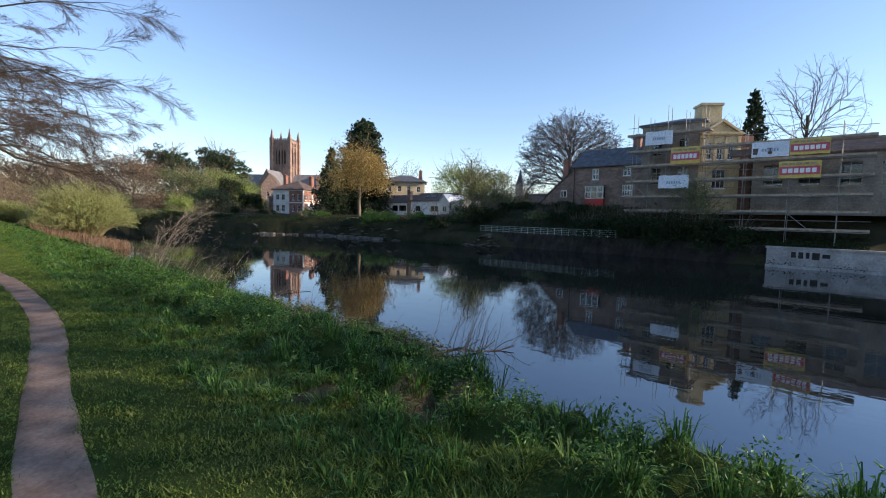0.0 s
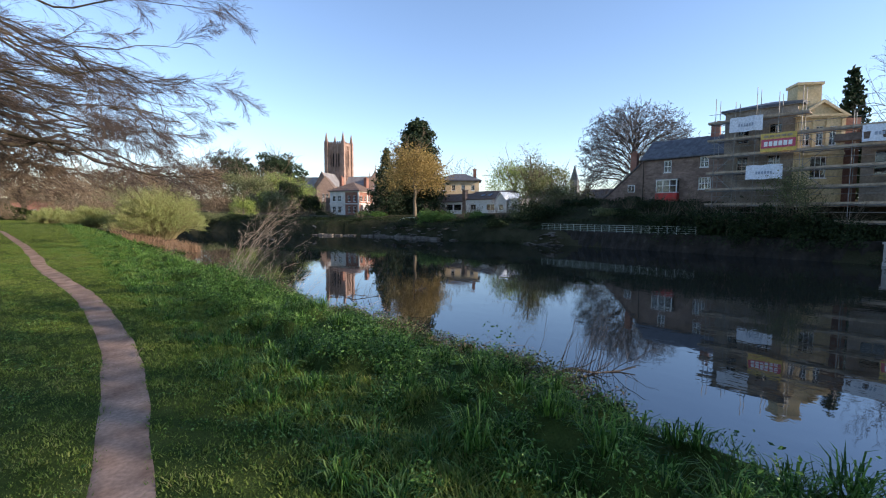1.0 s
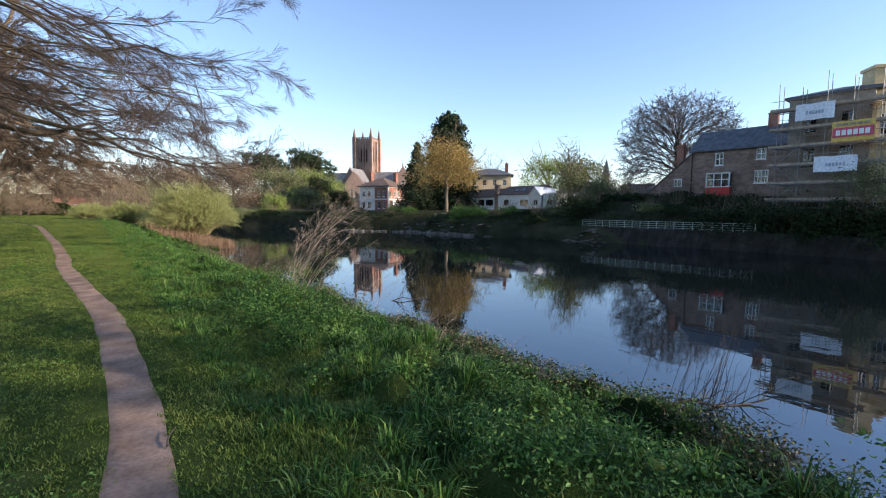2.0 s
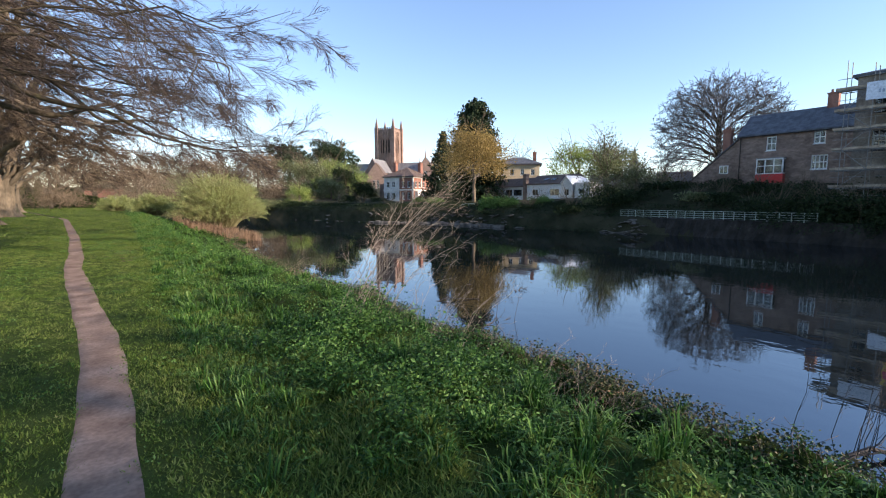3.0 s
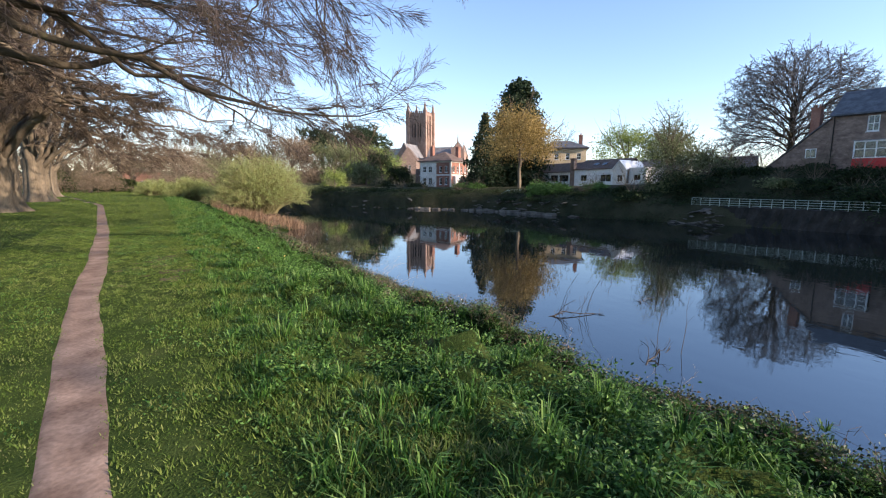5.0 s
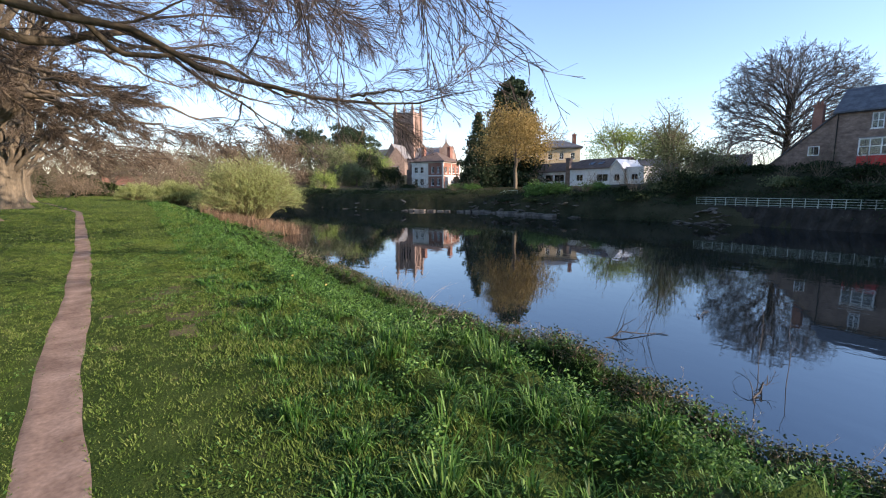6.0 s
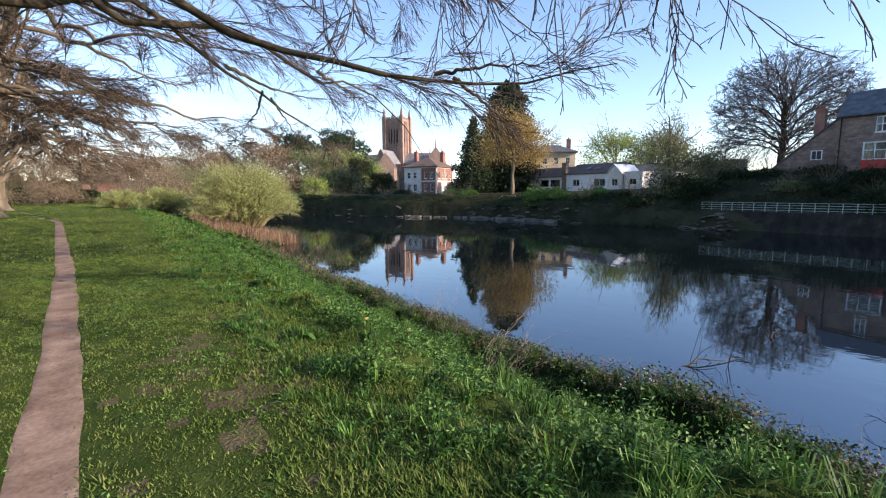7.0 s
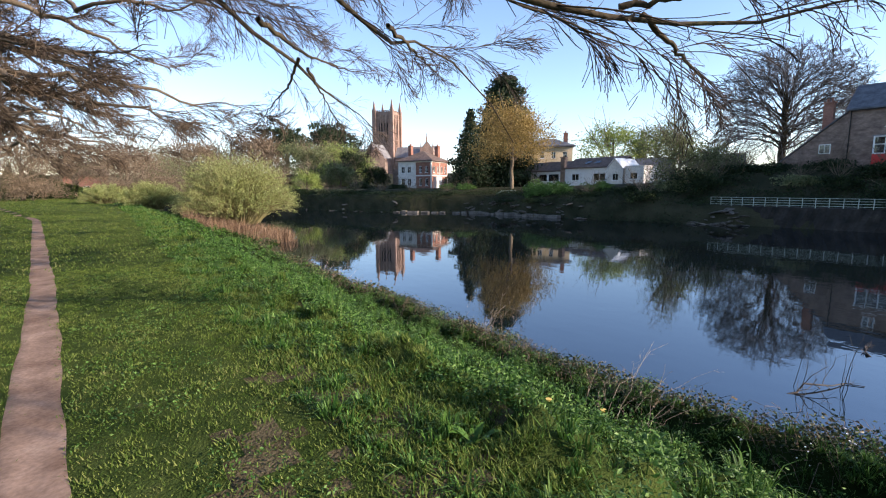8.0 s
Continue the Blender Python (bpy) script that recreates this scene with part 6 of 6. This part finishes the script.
fallen_branch(12.0, 10.2, 1.8, -25, 30, "dark dead branch with upright sticks in the shallows", 0.06)
fallen_branch(12.3, 20.8, 1.0, 15, 2, "dark dead branch lying in the shallows")
fallen_branch(13.3, 24.8, 1.3, -20, 5, "dark dead branch lying in the shallows")
fallen_branch(17.4, 24.6, 0.6, 30, 0, "dark drowned branch breaking the surface")


def big_leaf(L, W, rise):
    """A long broad leaf that arches out from the origin along x."""
    V, F = [], []
    for i in range(7):
        u = i / 6
        w = W * math.sin(math.pi * (0.08 + 0.92 * u)) ** 0.8 * (1 if i < 6 else 0.05)
        z = rise * math.sin(math.pi * 0.62 * u) * L
        V += [(L * u, -w, z + 0.35 * w), (L * u, 0, z), (L * u, w, z + 0.35 * w)]
    for i in range(6):
        for k in range(2):
            a = i * 3 + k
            F.append((a, a + 3, a + 4, a + 1))
    return V, F


def comfrey(x, y, size, n, label="broad-leaved pale green plant in the grass"):
    t = thing("broadleaf_plant", x, y, z_at(x, y) - 0.01, rng.uniform(0, 360), label, "plant", "broad-leaved plants")
    me = mesh_of("leaf", *big_leaf(0.30 * size, 0.05 * size, 0.5), "weed")
    for i in range(n):
        ob = new("leaf", me)
        ob.parent = t
        ob.matrix_local = pose(0, 0, 0, rng.uniform(-20, 20), rng.uniform(-25, 25), i * 137.5) @ Matrix.Scale(rng.uniform(0.7, 1.15), 4)


for x, y, sz, n in ((2.5, 24.15, 0.62, 9), (3.2, 26.8, 0.9, 8), (4.6, 22.6, 1.0, 8), (4.4, 24.0, 1.1, 9), (5.2, 23.2, 0.9, 8), (4.2, 6.2, 1.4, 10), (4.9, 6.6, 1.3, 9), (5.6, 7.1, 1.1, 8), (3.9, 11.6, 0.6, 8), (4.8, 12.4, 0.65, 8), (4.2, 27.8, 1.0, 8), (3.6, 31.5, 1.0, 8), (5.0, 17.0, 0.6, 8), (4.4, 20.8, 1.0, 8), (5.6, 25.4, 1.0, 8), (3.4, 18.4, 0.6, 7)):
    comfrey(x, y, sz, n)
st = thing("fallen_stick", 1.33, 9.4, z_at(1.33, 9.4) + 0.02, 70, "small dead stick lying beside the path", "stick")
q, r = line([(-0.08, 0, 0), (0.02, 0.02, 0.02), (0.12, -0.01, 0.04)], 0.008, 0.003, 6)
piece("twig", *tubes(q[None], r[None], 5), "bark", st)
for x, y in ((3.5, 23.85), (3.0, 23.95)):
    d = thing("dandelion", x, y, z_at(x, y), 0, "yellow dandelion flower in the grass", "flower")
    part("stem", one_bar((0, 0, 0), (0, 0, 0.12), 0.003, 4), "weed", d)
    bm = bmesh.new()
    bmesh.ops.create_cone(bm, cap_ends=True, segments=12, radius1=0.006, radius2=0.022, depth=0.02, matrix=Matrix.Translation((0, 0, 0.13)))
    part("head", bm, "sheet_yellow", d)


# ---- grass and weeds of the near bank ----
def scatter(x0, x1, y0, y1, n):
    return rng.uniform(x0, x1, n), rng.uniform(y0, y1, n)


def off_path(x, y):
    d = x - 0.03 - np.interp(y, PATH_Y, PATH_X)
    return np.where(d < 0, -d - 0.145, d - 0.18) - 0.022 * np.sin(x * 9 + y * 7) - rng.uniform(-0.04, 0.04, len(x))


def on_land(x, y, sink=0.01):
    return np.stack([x, y, land(x, y) - sink], -1)


def bare(x, y):
    """True where the turf is worn through."""
    k = lumps(x, y, 0.12) + 0.6 * lumps(x + 9, y, 0.5)
    spots = np.minimum(np.hypot((x - 2.5) / 0.26, (y - 4.1) / 0.16), np.minimum(np.hypot((x - 3.1) / 0.45, (y - 3.35) / 0.2), np.hypot((x - 6.7) / 1.1, (y - 4.5) / 0.5)))
    return (worn(x, y) > 0) & (rng.uniform(size=len(x)) < 0.45) | (k > 0.8) & (np.abs(x - 1.6) < 1.6) & (y > 21) | (spots < 1 + 0.2 * np.sin(9 * x))


chunks = []
for x0, x1, y0, y1, n, h, w in ((-1.4, 3.8, 2.0, 14, 300000, 0.052, 0.0145), (-1.8, 3.7, 14, 34, 400000, 0.05, 0.015), (-8, -1.6, 9, 34, 50000, 0.075, 0.022), (-12, 4.2, 34, 60, 100000, 0.085, 0.028), (-16, 4.5, 60, 120, 50000, 0.12, 0.06)):
    x, y = scatter(x0, x1, y0, y1, n)
    ok = (off_path(x, y) > 0) & (x < rough_edge(y) + 0.7) & ~bare(x, y) | (rng.uniform(size=n) < 0.03) & (off_path(x, y) > -0.1)
    x, y = x[ok], y[ok]
    grow = 0.75 + 1.3 * smooth((x - rough_edge(y) + 0.9) / 1.3) + 0.55 * lumps(x, y, 0.05) + 0.3 * lumps(x, y, 0.2)
    chunks.append(blades(on_land(x, y), h * np.clip(grow, 0.4, 4), w, 1.0, False))
tagged(piece("lawn_grass", *joined(chunks), "grass"), "short green lawn grass beside the footpath", "grass", kind="stuff")



def tussocks(x, y, r, h, per, width):
    """Rounded tufts of arching blades."""
    n = len(x)
    C = np.repeat(on_land(x, y, 0.02), per, 0)
    r, h = np.repeat(r, per) * rng.uniform(0.35, 1.2, n * per), np.repeat(h, per) * rng.uniform(0.55, 1.15, n * per)
    a = rng.uniform(0, math.tau, n * per)
    d = np.stack([np.cos(a), np.sin(a), np.zeros(n * per)], -1)
    s = np.stack([-np.sin(a), np.cos(a), np.zeros(n * per)], -1) * (width * 0.5 * rng.uniform(0.7, 1.3, n * per))[:, None]
    up = np.array([0, 0, 1.0])
    j = s * rng.normal(size=(n * per, 1)) * 4
    b = C + d * (0.25 * r)[:, None] + j
    m = C + d * (0.62 * r)[:, None] + up * (0.85 * h)[:, None] + j
    tip = C + d * (1.15 * r)[:, None] + up * (h * rng.uniform(0.45, 1.1, n * per))[:, None] + 2.2 * j
    V = np.stack([b - s, b + s, m + s * 0.8, m - s * 0.8, tip], 1).reshape(-1, 3)
    i = np.arange(n * per)[:, None] * 5
    return V, np.concatenate([i + np.array([[0, 1, 2]]), i + np.array([[0, 2, 3]]), i + np.array([[3, 2, 4]])])


def mounds(C, r, h, per, size, long, hollow=0.6):
    """Leafy heaps: leaves over and under the skin of a dome on each place of C."""
    n = len(C)
    d = unit(rng.normal(size=(n, per, 3)))
    d[..., 2] = np.abs(d[..., 2])
    k = rng.uniform(hollow, 1.08, (n, per, 1)) * (1 + 0.22 * np.sin(4 * d[..., :1] + 3 * d[..., 1:2] + C[:, None, :1] * 9))
    P = C[:, None] + d * k * np.stack([r, r, h], -1)[:, None]
    return leaves(P.reshape(-1, 3), size, 0.45, long)


def bank_share(x, y):
    return (x - rough_edge(y)) / (np.interp(y, NEAR_Y, NEAR_X) - rough_edge(y))


chunks = []
for y0, y1, n, per, h, w in ((-1.5, 16, 3000, 30, 0.24, 0.0105), (16, 36, 3400, 30, 0.24, 0.0105), (36, 64, 1500, 26, 0.28, 0.02), (64, 100, 400, 16, 0.4, 0.05)):
    x, y = scatter(1.8, np.interp(y1, NEAR_Y, NEAR_X) + 0.3, y0, y1, n)
    u = bank_share(x, y)
    k = lumps(x, y, 0.14) + 0.6 * lumps(x + 5, y, 0.5)
    ok = (u > -0.12) & (u < 0.86) & (k > -0.45) & ~bare(x, y)
    x, y, k, u = x[ok], y[ok], k[ok], u[ok]
    grow = np.clip(0.75 + 0.55 * k, 0.4, 1.8) * np.clip(0.75 + 1.6 * u, 0.55, 1)
    chunks.append(tussocks(x, y, 0.2 * np.sqrt(grow) * rng.uniform(0.7, 1.4, len(x)) * (w / 0.0105) ** 0.5, 0.8 * h * grow, per, w))
    x, y = scatter(1.8, np.interp(y1, NEAR_Y, NEAR_X) + 0.3, y0, y1, n * 42)
    ok = (bank_share(x, y) > -0.1) & (bank_share(x, y) < 0.85) & ~bare(x, y)
    chunks.append(blades(on_land(x[ok], y[ok]), h * np.clip(0.4 + 0.25 * lumps(x, y, 0.1)[ok], 0.15, 0.8), w, 1.0, False))
tagged(piece("bank_grass", *joined(chunks), "long_grass"), "long lush grass tussocks on the river bank", "grass", kind="stuff")

chunks = []
for y0, y1, n, per, size in ((-1.5, 16, 1250, 120, 0.018), (16, 36, 1700, 120, 0.018), (36, 66, 700, 50, 0.05), (66, 100, 160, 36, 0.09)):
    x, y = scatter(2.0, np.interp(y1, NEAR_Y, NEAR_X) - 0.2, y0, y1, n)
    u = bank_share(x, y)
    k = lumps(x + 3, y + 1, 0.4) + 0.6 * lumps(x, y, 0.15)
    ok = (u > 0.0) & (u < 0.88 + 0.14 * lumps(x, y, 0.5)) & (k > np.where((y > 21) | (y > 10.5) & (y < 14.8), -0.15, 0.1) - 0.6 * (u > 0.5)) & ((u < 0.55) | (y > 8)) & ~bare(x, y)
    x, y, k, u = x[ok], y[ok], k[ok], u[ok]
    grow = np.clip(0.6 + 0.5 * k, 0.45, 1.5) * np.clip(0.7 + 1.6 * u, 0.6, 1) * rng.uniform(0.7, 1.3, len(x))
    chunks.append(mounds(on_land(x, y, 0.0), 0.22 * np.sqrt(grow), 0.32 * grow, per, size, 2.1, 0.35))
# tall leafy heaps that stand above the rest
for y0, y1, u0, u1, n, tall in ((11.0, 13.3, 0.06, 0.27, 30, 0.5), (6.5, 10.0, 0.14, 0.36, 24, 0.26), (14.5, 21.0, 0.1, 0.45, 30, 0.3), (21.0, 36.0, 0.05, 0.5, 100, 0.34)):
    y = rng.uniform(y0, y1, n)
    x = rough_edge(y) + rng.uniform(u0, u1, n) * (np.interp(y, NEAR_Y, NEAR_X) - rough_edge(y))
    chunks.append(mounds(on_land(x, y, 0.02), 0.42 * rng.uniform(0.7, 1.3, n), tall * rng.uniform(0.7, 1.25, n), 460, 0.019, 2.0, 0.2))
tagged(piece("bank_weeds", *joined(chunks), "weed"), "leafy green nettles and weeds on the river bank", "weeds", kind="stuff")

# small weeds and clover in the turf
x, y = scatter(-0.8, 4.2, 2.5, 33, 90000)
k = lumps(x, y, 0.5) + 0.4 * lumps(x, y, 1.5)
ok = (off_path(x, y) > 0.03) & (k > 0.42) & (x < crest(y) + 0.6)
C = on_land(x[ok], y[ok], -0.02) + np.stack([np.zeros(ok.sum()), np.zeros(ok.sum()), rng.uniform(0, 0.045, ok.sum())], -1)
tagged(piece("lawn_weeds", *leaves(C, 0.014, 0.55, 1.8), "weed"), "small clover and daisy leaves in the lawn", "weeds", kind="stuff")

# brambles and dead growth heaped along the water's edge
chunks = []
for y0, y1, n, per, size in ((-1.5, 16, 210, 230, 0.036), (16, 36, 280, 230, 0.036), (36, 66, 190, 80, 0.07)):
    y = rng.uniform(y0, y1, n)
    back = rng.uniform(0, 1, n) ** 0.8
    x = np.interp(y, NEAR_Y, NEAR_X) - 0.4 - 1.0 * back ** 1.6
    g = np.stack([x, y, np.maximum(land(x, y), WATER) - 0.05], -1)
    top = np.interp(y, EDGE_Y, EDGE_TOP) - 0.42 * (x - 7.8)
    h = np.clip(top - g[:, 2], 0.22, 0.6) * rng.uniform(0.7, 1.1, n)
    ok = ((y > 7.5) | (rng.uniform(size=n) < 0.12)) & (lumps(x, y, 0.35) > -0.32) & (land(x, y) > WATER + 0.12)
    chunks.append(mounds(g[ok], np.clip(0.48 * rng.uniform(0.7, 1.3, n), 0.2, 0.65)[ok], h[ok], per, size, 1.5, 0.5))
n = 2200
y = rng.uniform(4.5, 62, n)
x = np.interp(y, NEAR_Y, NEAR_X) - 1.2 + rng.normal(size=n) * 0.4
top = np.interp(y, EDGE_Y, EDGE_TOP) - 0.42 * (x - 7.8)
s0 = np.stack([x, y, land(x, y)], -1)
a, L = rng.uniform(-2.2, 2.2, n), rng.uniform(0.4, 1.1, n) * np.clip(top - s0[:, 2], 0.3, 0.6)
d = np.stack([np.cos(a), np.sin(a), np.zeros(n)], -1)
P = np.stack([s0, s0 + d * (0.3 * L)[:, None] + np.array([0, 0, 1]) * (0.65 * L)[:, None], s0 + d * (0.65 * L)[:, None] + np.array([0, 0, 1]) * (0.85 * L)[:, None], s0 + d * (1.0 * L)[:, None] + np.array([0, 0, 1]) * (0.7 * L)[:, None]], 1)
P[:, 1:] += rng.normal(size=(n, 3, 3)) * 0.05
tagged(piece("brambles", *joined(chunks), "bramble"), "dark trailing brambles over the water's edge", "brambles", kind="stuff")
tagged(piece("bramble_stems", *tubes(P, np.full(P.shape[:2], 0.003), 3), "bramble_stem"), "arching dead bramble stems at the water's edge", "brambles", kind="stuff")


def cow_parsley(x, y, tall):
    """White umbels on thin branching stems."""
    t = thing("cow_parsley", x, y, z_at(x, y), 0, "white-flowered cow parsley among the brambles", "plant", "cow parsley on the bank")
    P, R = line([(0, 0, -0.05), (0.05, 0.02, 0.5 * tall), (0.12, 0, tall)], 0.005, 0.003, 6, 0.01)
    b, rb = sprout(P[None], R[None], 4, 0.4, 0.7, -0.6, 0.7, 4, 0.4, 0.08)
    piece("stem", *joined([tubes(P[None], R[None], 4), tubes(b, rb, 3)]), "weed", t)
    for e in [P[-1], *b[:, -1]]:
        bm = bmesh.new()
        bmesh.ops.create_cone(bm, cap_ends=True, segments=9, radius1=0.006, radius2=0.013 * rng.uniform(0.7, 1.2), depth=0.012, matrix=Matrix.Translation(e))
        part("flower_head", bm, "white_paint", t)


for x, y, tall in ((7.5, 23.2, 0.6), (7.3, 23.5, 0.55), (7.2, 24.2, 0.5)):
    cow_parsley(x, y, tall)

# undergrowth along the far waterside
n = 44000
y = rng.uniform(0, 135, n)
x = np.interp(y, FAR_Y, FAR_X) + rng.uniform(-0.6, 7.0, n)
hum = np.clip(0.45 + 0.6 * lumps(x, y, 0.5), 0.05, 1.6)
ok = (hum > 0.1) & ~((y > 9) & (y < 46.5) & (x < np.interp(y, FAR_Y, FAR_X) + 1.6))
C = np.stack([x, y, np.maximum(land(x, y), WATER) + rng.uniform(0, 1, n) * hum], -1)[ok]
tagged(piece("far_undergrowth", *leaves(C, 0.14, 0.3, 1.4), "evergreen"), "dark undergrowth along the far waterside", "undergrowth", kind="stuff")
